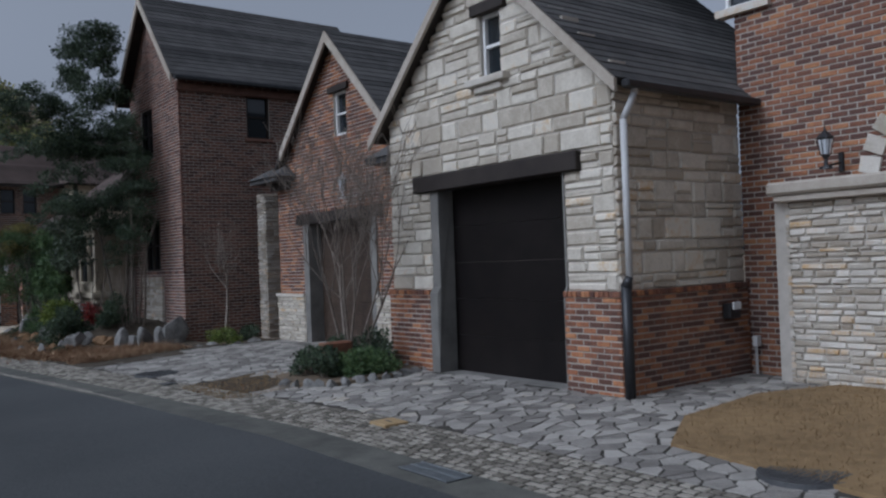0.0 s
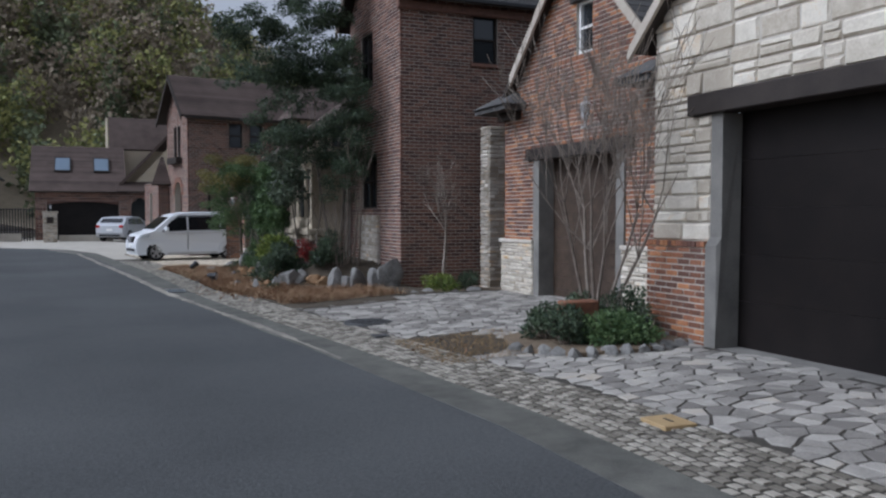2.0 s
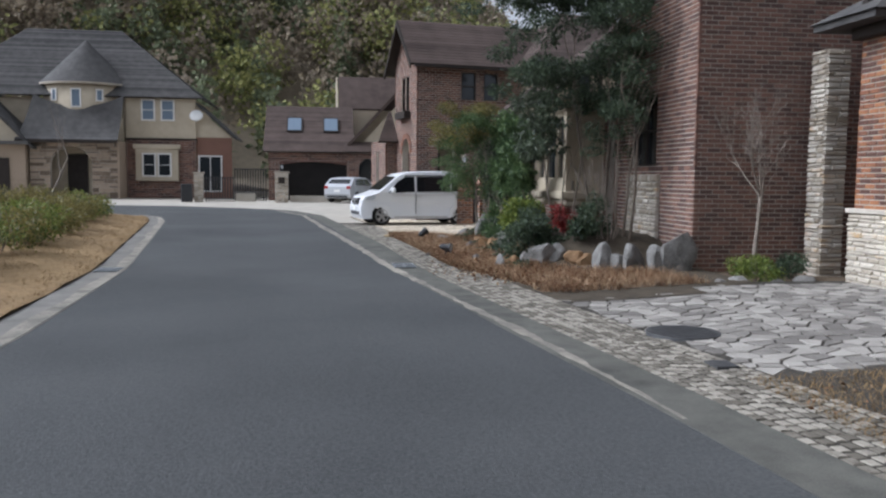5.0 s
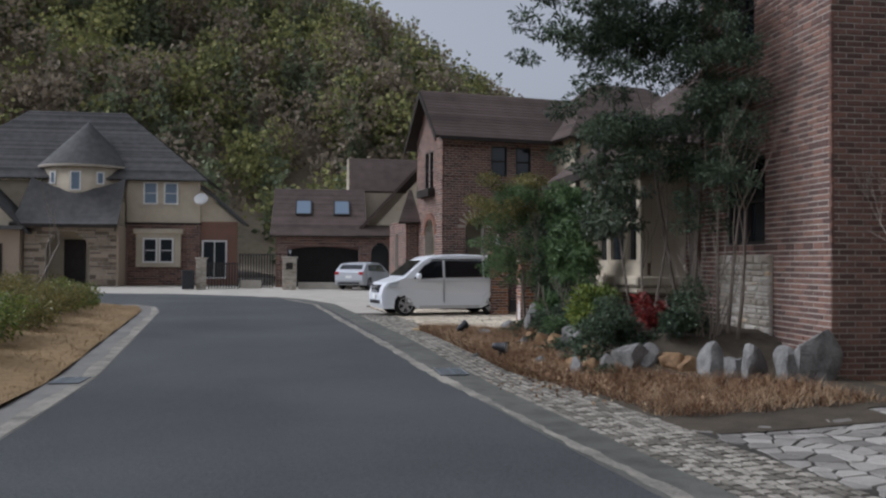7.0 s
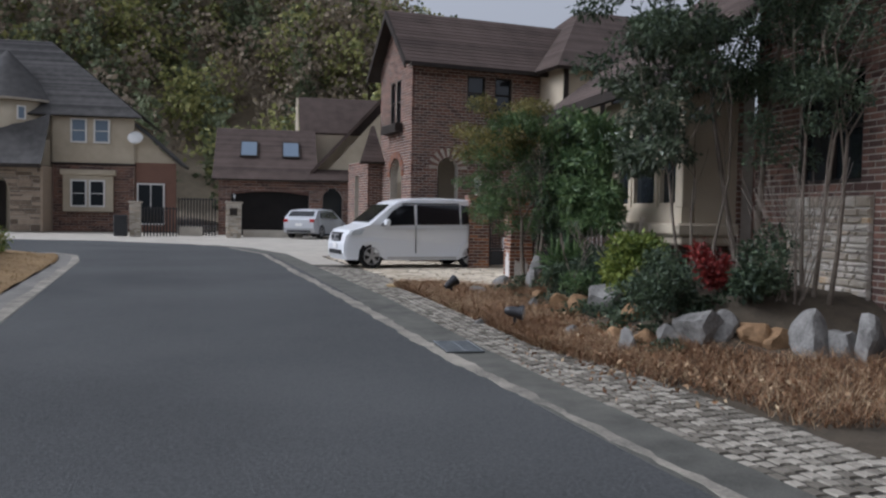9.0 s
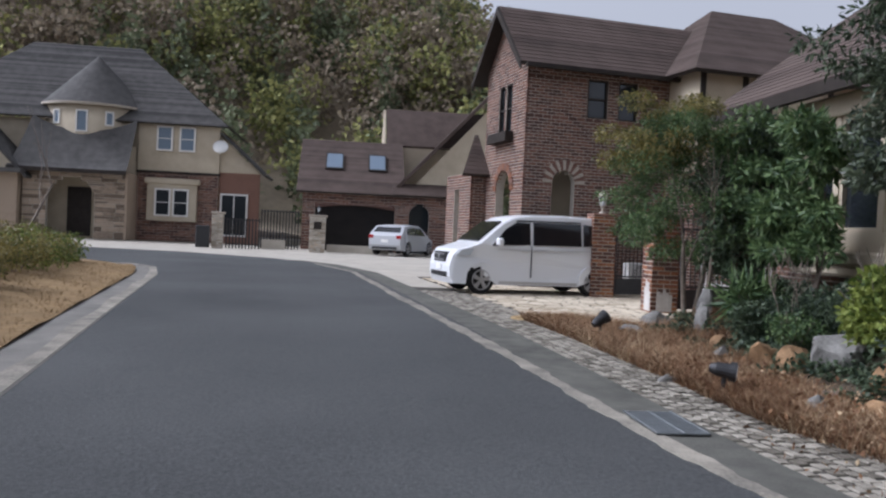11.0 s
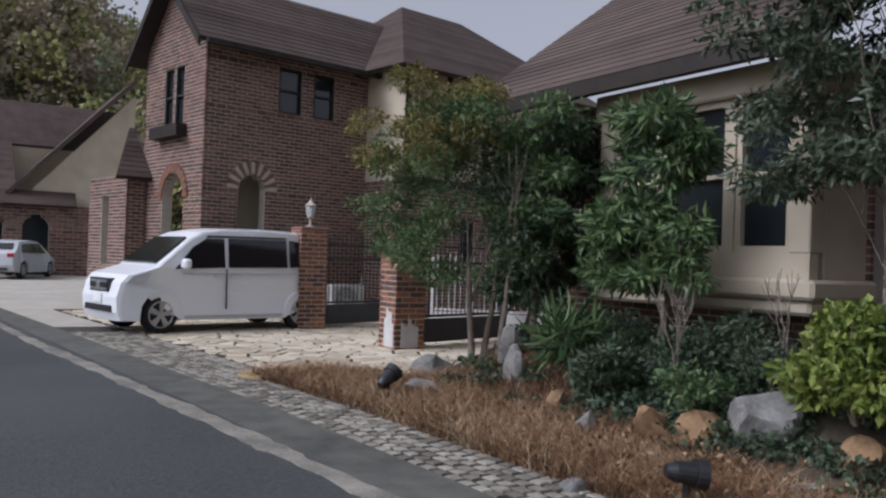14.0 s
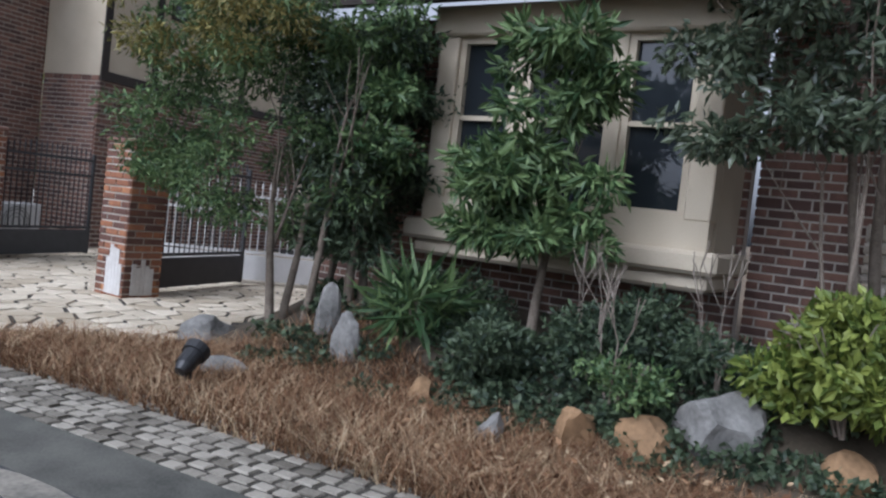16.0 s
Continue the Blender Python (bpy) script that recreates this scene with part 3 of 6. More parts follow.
# roof with verge boards
ye0, ye1, ya, ze, za = 6.02, 11.3, 8.66, 3.72, 6.22
roof_slope(garage, (8.22, ye0, ze), (13.5, ye0, ze), (13.5, ya, za), (8.22, ya, za), M_ROOF)
roof_slope(garage, (8.22, ye1, ze), (13.5, ye1, ze), (13.5, ya, za), (8.22, ya, za), M_ROOF)
for s, ye in ((1, ye0), (-1, ye1)):
    prism("verge_board", [(8.24, ye, ze - .17), (8.24, ye, ze - .01), (8.24, ya, za - .03), (8.24, ya, za - .2)], (-0.05, 0, 0), M_TRIM, garage, "weathered beige verge board")
bx("gutter", 8.3, 11.5, 5.9, 6.02, 3.6, 3.7, M_BLACK, garage, "dark eaves gutter", .02)
bm = bmesh.new()
cyl(bm, (8.36, 6.05, 1.32), (8.36, 6.05, 3.25), .042); cyl(bm, (8.36, 6.05, 3.25), (8.5, 5.99, 3.55), .042); cyl(bm, (8.5, 5.99, 3.55), (8.5, 5.96, 3.66), .042)
part("downpipe", bm, M_PIPE, garage, "pale painted rainwater downpipe", True)
bm = bmesh.new()
cyl(bm, (8.33, 6.08, -.02), (8.33, 6.08, 1.33), .062); cyl(bm, (8.33, 6.08, 1.3), (8.36, 6.05, 1.42), .07, .045)
part("pipe_guard", bm, M_BLACK, garage, "black lower pipe sleeve", True)

# ---- main brick house behind the garage ----
mainh = thing("main_house", "large red brick house with stone entrance surround", "house")
mm_ = frame_of((11.0, 12.0), -90)    # u = 12 - y
masonry(mainh, mm_, 5.74, 16.0, -0.05, 7.2, M_BRICK, [(5.5, 6.2, 5.0, 6.2), (8.15, 10.2, -1, 2.3)], seed=21)
window(mainh, mm_, 5.6, 6.2, 5.0, 6.2, 0.1, M_WHITE)
bx("window_sill", 5.5, 6.3, -.08, .1, 4.9, 5.0, M_STONE, mainh, m=mm_)
roof_slope(mainh, (10.6, -5, 7.1), (10.6, 13, 7.1), (14, 13, 10.5), (14, -5, 10.5), M_ROOF)
masonry(mainh, frame_of((10.55, 12), -90), 6.68, 8.0, -0.05, 2.25, M_STONE, stone=True, seed=31, piece="stone", thick=.45)
masonry(mainh, frame_of((10.55, 5.32), 0), 0.0, 0.45, -0.05, 2.25, M_STONE, stone=True, seed=32, piece="stone", thick=.2)
bx("entrance_cornice", 10.42, 11.0, 3.9, 5.45, 2.25, 2.34, M_TRIM, mainh, "moulded stone cornice", .015)
bx("entrance_cornice", 10.36, 11.0, 3.85, 5.52, 2.34, 2.5, M_TRIM, mainh, "moulded stone cornice", .03)
V, F = [], []
for i in range(15):       # arch of bricks above the entrance
    a = radians(180 - i * 12)
    c = Vector((0, 3.35, 2.45)); r0, r1 = 1.05, 1.3
    R = Matrix.Translation((10.97, 3.35, 2.4)) @ Matrix.Rotation(a, 4, "X")
    slab(V, F, Matrix.Translation((10.99, 3.35, 2.4)) @ Matrix.Rotation(radians(-90), 4, "Z") @ Matrix.Rotation(radians(90 - i * 12), 4, "Y"), -.1, .1, -.05, .02, r0, r1, .006)
obj("arch_bricks", V, F, M_STONE, mainh)

# ---- brick gabled garage ----
bgar = thing("brick_garage", "gabled red brick garage with pale stone plinth", "garage")
mb = frame_of((9.6, 17.5), -90)      # u = 17.5 - y
BU = 2.83
bclip = gable_clip(BU, 6.45, 0.98)
masonry(bgar, mb, 0.0, 5.6, 1.05, 6.4, M_BRICK, [(1.25, 4.22, -1, 2.6), (1.0, 4.45, 2.6, 2.83), (2.72, 3.22, 4.36, 5.27), (2.6, 3.34, 5.27, 5.4)], bclip, seed=41)
masonry(bgar, mb, -.05, 5.6, -0.12, 1.0, M_STONE_OB, [(1.28, 4.18, -1, 2.6)], stone=True, single=True, seed=42, piece="stone", proud=.05)
bx("plinth_cap", -.08, 1.28, -.09, .1, 1.0, 1.07, M_STONE, bgar, bevel=.01, m=mb)
bx("plinth_cap", 4.18, 5.6, -.09, .1, 1.0, 1.07, M_STONE, bgar, bevel=.01, m=mb)
bx("side_wall", 9.65, 13, 17.3, 17.48, -.1, 4.1, M_BRICK_DK, bgar)
bx("lintel_beam", 1.0, 4.45, -.07, .2, 2.6, 2.83, M_DARKWOOD, bgar, "dark timber lintel beam", .012, mb)
bx("jamb", 1.25, 1.48, -.03, .3, -.1, 2.6, M_CONC, bgar, "grey concrete door jamb", m=mb)
bx("jamb", 4.0, 4.22, -.03, .3, -.1, 2.6, M_CONC, bgar, "grey concrete door jamb", m=mb)
bdoor = new("garage_door"); bdoor.parent = bgar
for i in range(11):
    bx("plank", 1.48, 4.0, .3 + .006 * (i % 2), .36, -.1 + i * .2465, .144 + i * .2465, M_PLANK, bdoor, bevel=.004, m=mb)
window(bgar, mb, 2.72, 3.22, 4.36, 5.27, .12, M_WHITE)
bx("window_lintel", 2.58, 3.36, -.06, .1, 5.27, 5.4, M_DARKWOOD, bgar, m=mb)
by0, by1, bya, bze, bza = 11.85, 17.5, 14.67, 3.75, 6.55
by0, by1 = bya - 2.75, bya + 2.75
roof_slope(bgar, (9.4, by0, bze), (15, by0, bze), (15, bya, bza), (9.4, bya, bza), M_ROOF)
roof_slope(bgar, (9.4, by1, bze), (15, by1, bze), (15, bya, bza), (9.4, bya, bza), M_ROOF)
for ye in (by0, by1):
    t = 0.2
    yy, zz = ye + (bya - ye) * t, bze + (bza - bze) * t
    prism("verge_board", [(9.42, yy, zz - .22), (9.42, yy, zz - .01), (9.42, bya, bza - .03), (9.42, bya, bza - .26)], (-.05, 0, 0), M_TRIM, bgar, "weathered beige verge board")
def eave_return(parent, y0, y1, x, z):
    """Small hipped roof return at the foot of a gable."""
    c = (y0 + y1) / 2
    r = prism("eave_return", [(x - .55, y0, z), (x - .55, y1, z), (x + .3, y1, z), (x + .3, y0, z)], (0, 0, -.1), M_ROOF, parent)
    obj("return_roof", [(x - .6, y0 - .06, z), (x - .6, y1 + .06, z), (x + .3, y1 + .06, z), (x + .3, y0 - .06, z), (x + .1, c - .15, z + .42), (x + .1, c + .15, z + .42)],
        [(0, 1, 5, 4), (1, 2, 5), (2, 3, 4, 5), (3, 0, 4)], M_ROOF, parent)
eave_return(bgar, 16.6, 18.0, 9.7, 3.72)
eave_return(bgar, 12.1, 12.9, 9.7, 3.62)
bx("eave_corbel", 9.45, 9.65, 16.8, 17.55, 3.45, 3.62, M_DARKWOOD, bgar, bevel=.02)
masonry(bgar, frame_of((9.75, 18.95), -90), 0, .4, -.1, 3.5, M_STONE, stone=True, seed=52, piece="stone", thick=.4)
masonry(bgar, frame_of((9.75, 18.55), 0), 0, .4, -.1, 3.5, M_STONE, stone=True, seed=53, piece="stone", thick=.3)

# ---- tower house ----
tower = thing("tower_house", "two-storey red brick house with dark shingle roof", "house")
mt = frame_of((7.93, 19.2), 0)
masonry(tower, mt, 0, 4.2, -.05, 6.35, M_BRICK_DK, [(1.74, 2.36, 4.95, 6.05)], seed=61)
window(tower, mt, 1.74, 2.36, 4.95, 6.05, .1, M_DARKWOOD)
bx("window_sill", 1.68, 2.42, -.06, .1, 4.88, 4.95, M_BRICK_DK, tower, m=mt)
mtl = frame_of((7.93, 22.9), -90)
tclip = gable_clip(1.85, 8.6, 1.15)
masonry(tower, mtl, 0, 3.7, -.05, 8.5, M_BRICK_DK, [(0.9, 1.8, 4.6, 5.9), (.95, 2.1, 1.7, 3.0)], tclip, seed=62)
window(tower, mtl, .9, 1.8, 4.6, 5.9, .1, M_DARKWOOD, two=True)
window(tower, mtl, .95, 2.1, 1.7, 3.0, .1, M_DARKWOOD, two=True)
roof_slope(tower, (7.65, 18.85, 6.3), (13.5, 18.85, 6.3), (13.5, 21.05, 8.75), (7.65, 21.05, 8.75), M_ROOF)
roof_slope(tower, (7.65, 23.25, 6.3), (13.5, 23.25, 6.3), (13.5, 21.05, 8.75), (7.65, 21.05, 8.75), M_ROOF)
for ye in (18.85, 23.25):
    prism("verge_board", [(7.67, ye, 6.1), (7.67, ye, 6.29), (7.67, 21.05, 8.72), (7.67, 21.05, 8.5)], (-.05, 0, 0), M_TRIM, tower)
bx("gutter", 7.7, 12, 18.74, 18.86, 6.18, 6.28, M_BLACK, tower, "dark eaves gutter", .02)
bx("cornice", 7.85, 12.1, 19.1, 19.25, 6.0, 6.2, M_BRICK_DK, tower, bevel=.03)
V, F = [], []
rq = random.Random(9)
masonry(tower, frame_of((7.86, 22.9), -90), .85, 2.35, -.05, 1.55, M_STONE, stone=True, seed=63, piece="stone", thick=.1)
# wing with the bay window
mw = frame_of((7.7, 27.4), -90)      # u = 27.4 - y
masonry(tower, mw, 0, 4.5, -.05, 3.2, M_BRICK_DK, [(1.95, 4.4, 1.05, 3.1)], seed=64)
bx("wing_gable", 7.75, 12, 27.2, 27.4, -.05, 3.2, M_BRICK_DK, tower)
roof_slope(tower, (6.55, 22.6, 3.2), (6.55, 27.9, 3.2), (10.6, 27.9, 6.2), (10.6, 22.6, 6.2), M_ROOF_BR)
bx("fascia", 6.5, 6.6, 22.6, 27.9, 3.03, 3.18, M_DARKWOOD, tower)
bay = new("bay_window"); bay.parent = tower
mbay = frame_of((6.9, 25.5), -90)
bx("sill", -.12, 2.67, -.12, .8, 1.03, 1.2, M_CREAM, bay, "cream moulded sill", .03, mbay)
bx("sill_moulding", -.04, 2.59, -.04, .8, .9, 1.03, M_CREAM, bay, bevel=.03, m=mbay)
bx("head", -.05, 2.6, -.05, .8, 2.82, 3.08, M_CREAM, bay, bevel=.02, m=mbay)
bx("lower_rail", 0, 2.55, 0, .12, 1.2, 1.42, M_CREAM, bay, m=mbay)
for u in (0, 2.35):
    bx("corner_post", u, u + .2, 0, .2, 1.42, 2.82, M_CREAM, bay, bevel=.01, m=mbay)
bx("cheek", 0, .1, .2, .8, 1.2, 2.82, M_CREAM, bay, m=mbay)
bx("cheek", 2.45, 2.55, .2, .8, 1.2, 2.82, M_CREAM, bay, m=mbay)
for a, b in ((.2, .79), (.87, 1.68), (1.76, 2.35)):
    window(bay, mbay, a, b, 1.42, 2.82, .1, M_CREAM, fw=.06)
for a in (.79, 1.68):
    bx("mullion", a, a + .08, .02, .14, 1.42, 2.82, M_CREAM, bay, m=mbay)

# ---- brick house by the paved court ----
h3 = thing("court_house", "brown brick two-storey house with cream upper wing", "house")
m3 = frame_of((5.1, 34.45), 10)
def arch_holes(u0, u1, z0, zs, n=6):
    r, c = (u1 - u0) / 2, (u0 + u1) / 2
    hs = [(u0, u1, z0, zs)]
    for i in range(n):
        a, b = zs + r * i / n, zs + r * (i + 1) / n
        w = math.sqrt(max(r * r - (a + r / n / 2 - zs) ** 2, 0))
        hs.append((c - w, c + w, a, b))
    return hs
def arch_ring(parent, m, u0, u1, zs, mat, n=13, depth=.2):
    r, c = (u1 - u0) / 2, (u0 + u1) / 2
    for i in range(n):
        a = 180 * (i + .5) / n - 90
        w = math.pi * (r + depth) / n / 2 * .8
        v, f = [], []
        slab(v, f, m @ Matrix.Translation((c, 0, zs)) @ Matrix.Rotation(radians(a), 4, "Y"), -w, w, -.1, .025, r + .01, r + depth, .006)
        obj("voussoir", v, f, mat if i % 2 == 0 else M_BRICK_DK, parent)
masonry(h3, m3, 0, 3.8, -.05, 5.3, M_BRICK_DK, [(1.58, 2.12, 4.1, 5.04), (2.4, 2.92, 4.1, 5.04)] + arch_holes(.76, 1.34, .3, 2.5), seed=71)
window(h3, m3, 1.58, 2.12, 4.1, 5.04, .08, M_DARKWOOD, fw=.04)
window(h3, m3, 2.4, 2.92, 4.1, 5.04, .08, M_DARKWOOD, fw=.04)
arch_ring(h3, m3, .76, 1.34, 2.5, M_TRIM, 17, .26)
bx("porch_back", .5, 1.9, .9, 1.0, 0, 3.2, M_CREAM, h3, m=m3)
bx("porch_door", .75, 1.1, .82, .9, .3, 2.3, M_DARKWOOD, h3, m=m3)
m3l = frame_of((5.1, 34.45), 10) @ Matrix.Translation((0, 2.8, 0)) @ Matrix.Rotation(radians(-90), 4, "Z")   # u from far to near
masonry(h3, m3l, 0, 2.8, -.05, 6.9, M_BRICK_DK, [(.95, 1.35, 3.75, 4.95), (1.45, 1.85, 3.75, 4.95)] + arch_holes(1.0, 2.0, .3, 2.3), gable_clip(1.4, 6.75, .95), seed=72)
window(h3, m3l, .95, 1.35, 3.75, 4.95, .08, M_DARKWOOD, fw=.04)
window(h3, m3l, 1.45, 1.85, 3.75, 4.95, .08, M_DARKWOOD, fw=.04)
bx("flower_box", .75, 2.05, -.22, 0, 3.5, 3.74, M_DARKWOOD, h3, m=m3l)
arch_ring(h3, m3l, 1.0, 2.0, 2.3, M_BRICK)
c3 = lambda u, v, z: m3 @ Vector((u, v, z))
roof_slope(h3, c3(-.3, -.35, 5.22), c3(7.5, -.35, 5.22), c3(7.5, 1.4, 6.9), c3(-.3, 1.4, 6.9), M_ROOF_BR)
roof_slope(h3, c3(-.3, 3.15, 5.22), c3(7.5, 3.15, 5.22), c3(7.5, 1.4, 6.9), c3(-.3, 1.4, 6.9), M_ROOF_BR)
for v in (-.35, 3.15):
    prism("verge_board", [c3(-.3, v, 5.04), c3(-.3, v, 5.21), c3(-.3, 1.4, 6.88), c3(-.3, 1.4, 6.68)], m3.to_3x3() @ Vector((-.05, 0, 0)), M_DARKWOOD, h3)
bx("gutter", -.2, 3.8, -.47, -.36, 5.1, 5.2, M_DARKWOOD, h3, m=m3)
# low annex beside the gable
masonry(h3, m3 @ Matrix.Translation((-.42, 2.6, 0)), 0, .42, -.05, 2.8, M_BRICK_DK, seed=75)
masonry(h3, m3 @ Matrix.Translation((-.42, 4.8, 0)) @ Matrix.Rotation(radians(-90), 4, "Z"), 0, 2.2, -.05, 2.8, M_BRICK_DK, [(.8, 1.2, .9, 2.4)], seed=76)
roof_slope(h3, c3(-.75, 2.3, 2.75), c3(.0, 2.3, 2.75), c3(.0, 3.4, 3.9), c3(-.1, 3.4, 3.9), M_ROOF_BR)
# cream wing
mwg = m3 @ Matrix.Translation((3.8, -1.3, 0))
masonry(h3, mwg, 0, 6, -.05, 2.9, M_BRICK_DK, [(1.7, 2.1, 1.2, 2.2)], seed=73)
bx("upper_wall", 0, 6, 0, .2, 2.9, 5.3, M_CREAM, h3, "cream stucco upper wall", m=mwg)
bx("upper_side", 0, .2, .2, 1.5, 2.9, 5.3, M_CREAM, h3, m=mwg)
masonry(h3, mwg @ Matrix.Translation((0, 1.3, 0)) @ Matrix.Rotation(radians(-90), 4, "Z"), 0, 1.28, -.05, 2.9, M_BRICK_DK, seed=77)
for u in (0, 1.15, 2.3, 3.6, 5.86):
    bx("timber_post", u, u + .14, -.03, .01, 2.9, 5.3, M_DARKWOOD, h3, m=mwg)
bx("timber_rail", 0, 6, -.035, .01, 2.82, 2.98, M_DARKWOOD, h3, m=mwg)
window(h3, mwg, 1.5, 1.95, 4.2, 5.1, -.02, M_DARKWOOD, fw=.04)
window(h3, mwg, 1.7, 2.1, 1.2, 2.2, .08, M_DARKWOOD, fw=.04)
cw = lambda u, v, z: mwg @ Vector((u, v, z))
roof_slope(h3, cw(-.4, -.4, 5.2), cw(6.4, -.4, 5.2), cw(4.2, 3, 7.6), cw(2.2, 3, 7.6), M_ROOF_BR)
roof_slope(h3, cw(-.4, 6.4, 5.2), cw(-.4, -.4, 5.2), cw(2.2, 3, 7.6), cw(2.2, 3.01, 7.6), M_ROOF_BR)
roof_slope(h3, cw(6.4, -.4, 5.2), cw(6.4, 6.4, 5.2), cw(4.2, 3.01, 7.6), cw(4.2, 3, 7.6), M_ROOF_BR)

# ---- far house with skylights ----
hf = thing("skylight_house", "brown-roofed house with wide garage and skylights", "house")
mf = frame_of((0, 58), 0)
masonry(hf, mf, -1.3, 7.4, 0, 3.0, M_BRICK_DK, [(-.65, 3.43, -1, 2.35)] + arch_holes(4.15, 5.2, -1, 2.0), seed=81, h=.15, l=.44)
bx("garage_door", -.65, 3.43, .25, .3, 0, 2.4, M_DOOR, hf, m=mf)
bx("side_door", 4.1, 5.3, .25, .3, 0, 2.6, M_GLASS, hf, m=mf)
prism("door_arch", [(-.65, 57.98, 2.35), (-.65, 57.98, 2.15), (.4, 57.98, 2.3), (1.4, 57.98, 2.35)], (0, .1, 0), M_BRICK_DK, hf)
prism("door_arch", [(3.43, 57.98, 2.35), (3.43, 57.98, 2.15), (2.4, 57.98, 2.3), (1.4, 57.98, 2.35)], (0, .1, 0), M_BRICK_DK, hf)
fr = roof_slope(hf, (-1.6, 57.5, 2.95), (3.9, 57.5, 2.95), (3.9, 61.5, 5.95), (-1.6, 61.5, 5.95), M_ROOF_BR)
roof_slope(hf, (3.3, 57.45, 2.98), (6.2, 57.45, 2.98), (6.2, 58.2, 3.6), (3.3, 58.2, 3.6), M_ROOF_BR)
nrm = Vector((0, -3, 4)).normalized()
for x0 in (-.25, 2.0):
    sk = new("skylight"); sk.parent = hf
    a, b = Vector((x0, 59.1, 4.17)), Vector((x0, 60.35, 5.1))
    prism("frame", [a + nrm * .03, a + Vector((.95, 0, 0)) + nrm * .03, b + Vector((.95, 0, 0)) + nrm * .03, b + nrm * .03], nrm * .06, M_DARKWOOD, sk)
    i = Vector((.07, 0, 0)); j = (b - a) * .07
    prism("pane", [a + i + j + nrm * .095, a + Vector((.95, 0, 0)) - i + j + nrm * .095, b + Vector((.95, 0, 0)) - i - j + nrm * .095, b + i - j + nrm * .095], nrm * .01, M_GLASS_SKY, sk)
prism("gable_wall", [(3.9, 58.3, 3.0), (8.6, 58.3, 3.0), (8.6, 58.3, 8.2)], (0, .2, 0), M_CREAM, hf, "cream stucco gable wall")
prism("gable_roof", [(3.55, 57.9, 3.3), (8.6, 57.9, 8.75), (8.6, 66, 8.75), (3.55, 66, 3.3)], (-.12, 0, .12), M_ROOF_BR, hf)
prism("rear_roof", [(3.0, 61.6, 5.9), (9, 61.6, 5.9), (9, 63.8, 8.2), (3.0, 63.8, 8.2)], (0, .1, -.1), M_ROOF_BR, hf)
prism("rear_gable", [(2.95, 61.4, 5.6), (2.95, 66, 5.6), (2.95, 63.8, 8.15)], (-.1, 0, 0), M_CREAM, hf)
bx("side_block", 2.95, 9, 61.7, 66, 0, 5.9, M_CREAM, hf)

# ---- left house with the round turret ----
hl = thing("turret_house", "cream and brick house with round turret roof", "house")
ml = frame_of((0, 62), 0)
masonry(hl, ml, -10.4, -6.1, 0, 3.75, M_BRICK_DK, [(-9.5, -7.5, 1.2, 3.0)], seed=91, h=.15, l=.44)
bx("upper_wall", -10.4, -6.1, 0, .2, 3.75, 6.4, M_CREAM, hl, "cream stucco upper wall", m=ml)
bx("band", -10.45, -6.05, -.06, .1, 3.68, 3.8, M_DARKWOOD, hl, m=ml)
for u in (-9.45, -8.25):
    window(hl, ml, u, u + .85, 4.9, 6.25, -.04, M_WHITE, fw=.09, glass=M_GLASS_SKY)
sur = new("window_surround"); sur.parent = hl
bx("panel", -9.8, -7.2, -.28, 0, 1.1, 3.1, M_CREAM, sur, m=ml); bx("cornice", -9.95, -7.05, -.36, 0, 3.1, 3.4, M_CREAM, sur, bevel=.03, m=ml)
for u in (-9.4, -8.45):
    window(hl, ml, u, u + .85, 1.35, 2.85, -.3, M_WHITE, fw=.09)
zr, ze2 = 11.1, 6.35
hp = lambda x, y, z: (x, y, z)
roof_slope(hl, (-22.5, 61.5, ze2), (-5.6, 61.5, ze2), (-11.4, 66, zr), (-17.4, 66, zr), M_ROOF)
roof_slope(hl, (-5.6, 61.5, ze2), (-5.6, 70.5, ze2), (-11.4, 66.01, zr), (-11.4, 66, zr), M_ROOF)
bx("left_wall", -19, -15.4, .0, .2, 0, 6.2, M_CREAM, hl, m=ml)
bx("core", -19, -6.2, .5, 8, 0, 6.3, M_CREAM, hl, m=ml)
bm = bmesh.new()
bmesh.ops.create_cone(bm, cap_ends=True, segments=40, radius1=2.6, radius2=2.6, depth=4, matrix=Matrix.Translation((-13.1, 63.6, 5.2)))
part("turret_wall", bm, M_CREAM, hl, "round cream turret wall", True)
bm = bmesh.new()
bmesh.ops.create_cone(bm, cap_ends=True, segments=40, radius1=2.85, radius2=.03, depth=2.9, matrix=Matrix.Translation((-13.1, 63.6, 8.6)))
part("turret_roof", bm, M_ROOF, hl, "conical shingle turret roof")
bm = bmesh.new()
bmesh.ops.create_cone(bm, cap_ends=True, segments=40, radius1=2.87, radius2=2.87, depth=.12, matrix=Matrix.Translation((-13.1, 63.6, 7.1)))
part("turret_eave", bm, M_TRIM, hl, smooth=False)
for a in (-32, 0, 30):
    mtw = Matrix.Translation((-13.1, 63.6, 0)) @ Matrix.Rotation(radians(a), 4, "Z") @ Matrix.Translation((0, -2.62, 0))
    window(hl, mtw, -.3 if a == 0 else -.22, .3 if a == 0 else .22, 5.6 if a == 0 else 6.0, 6.75, .02, M_WHITE, bars=0, fw=.07, glass=M_GLASS_SKY)
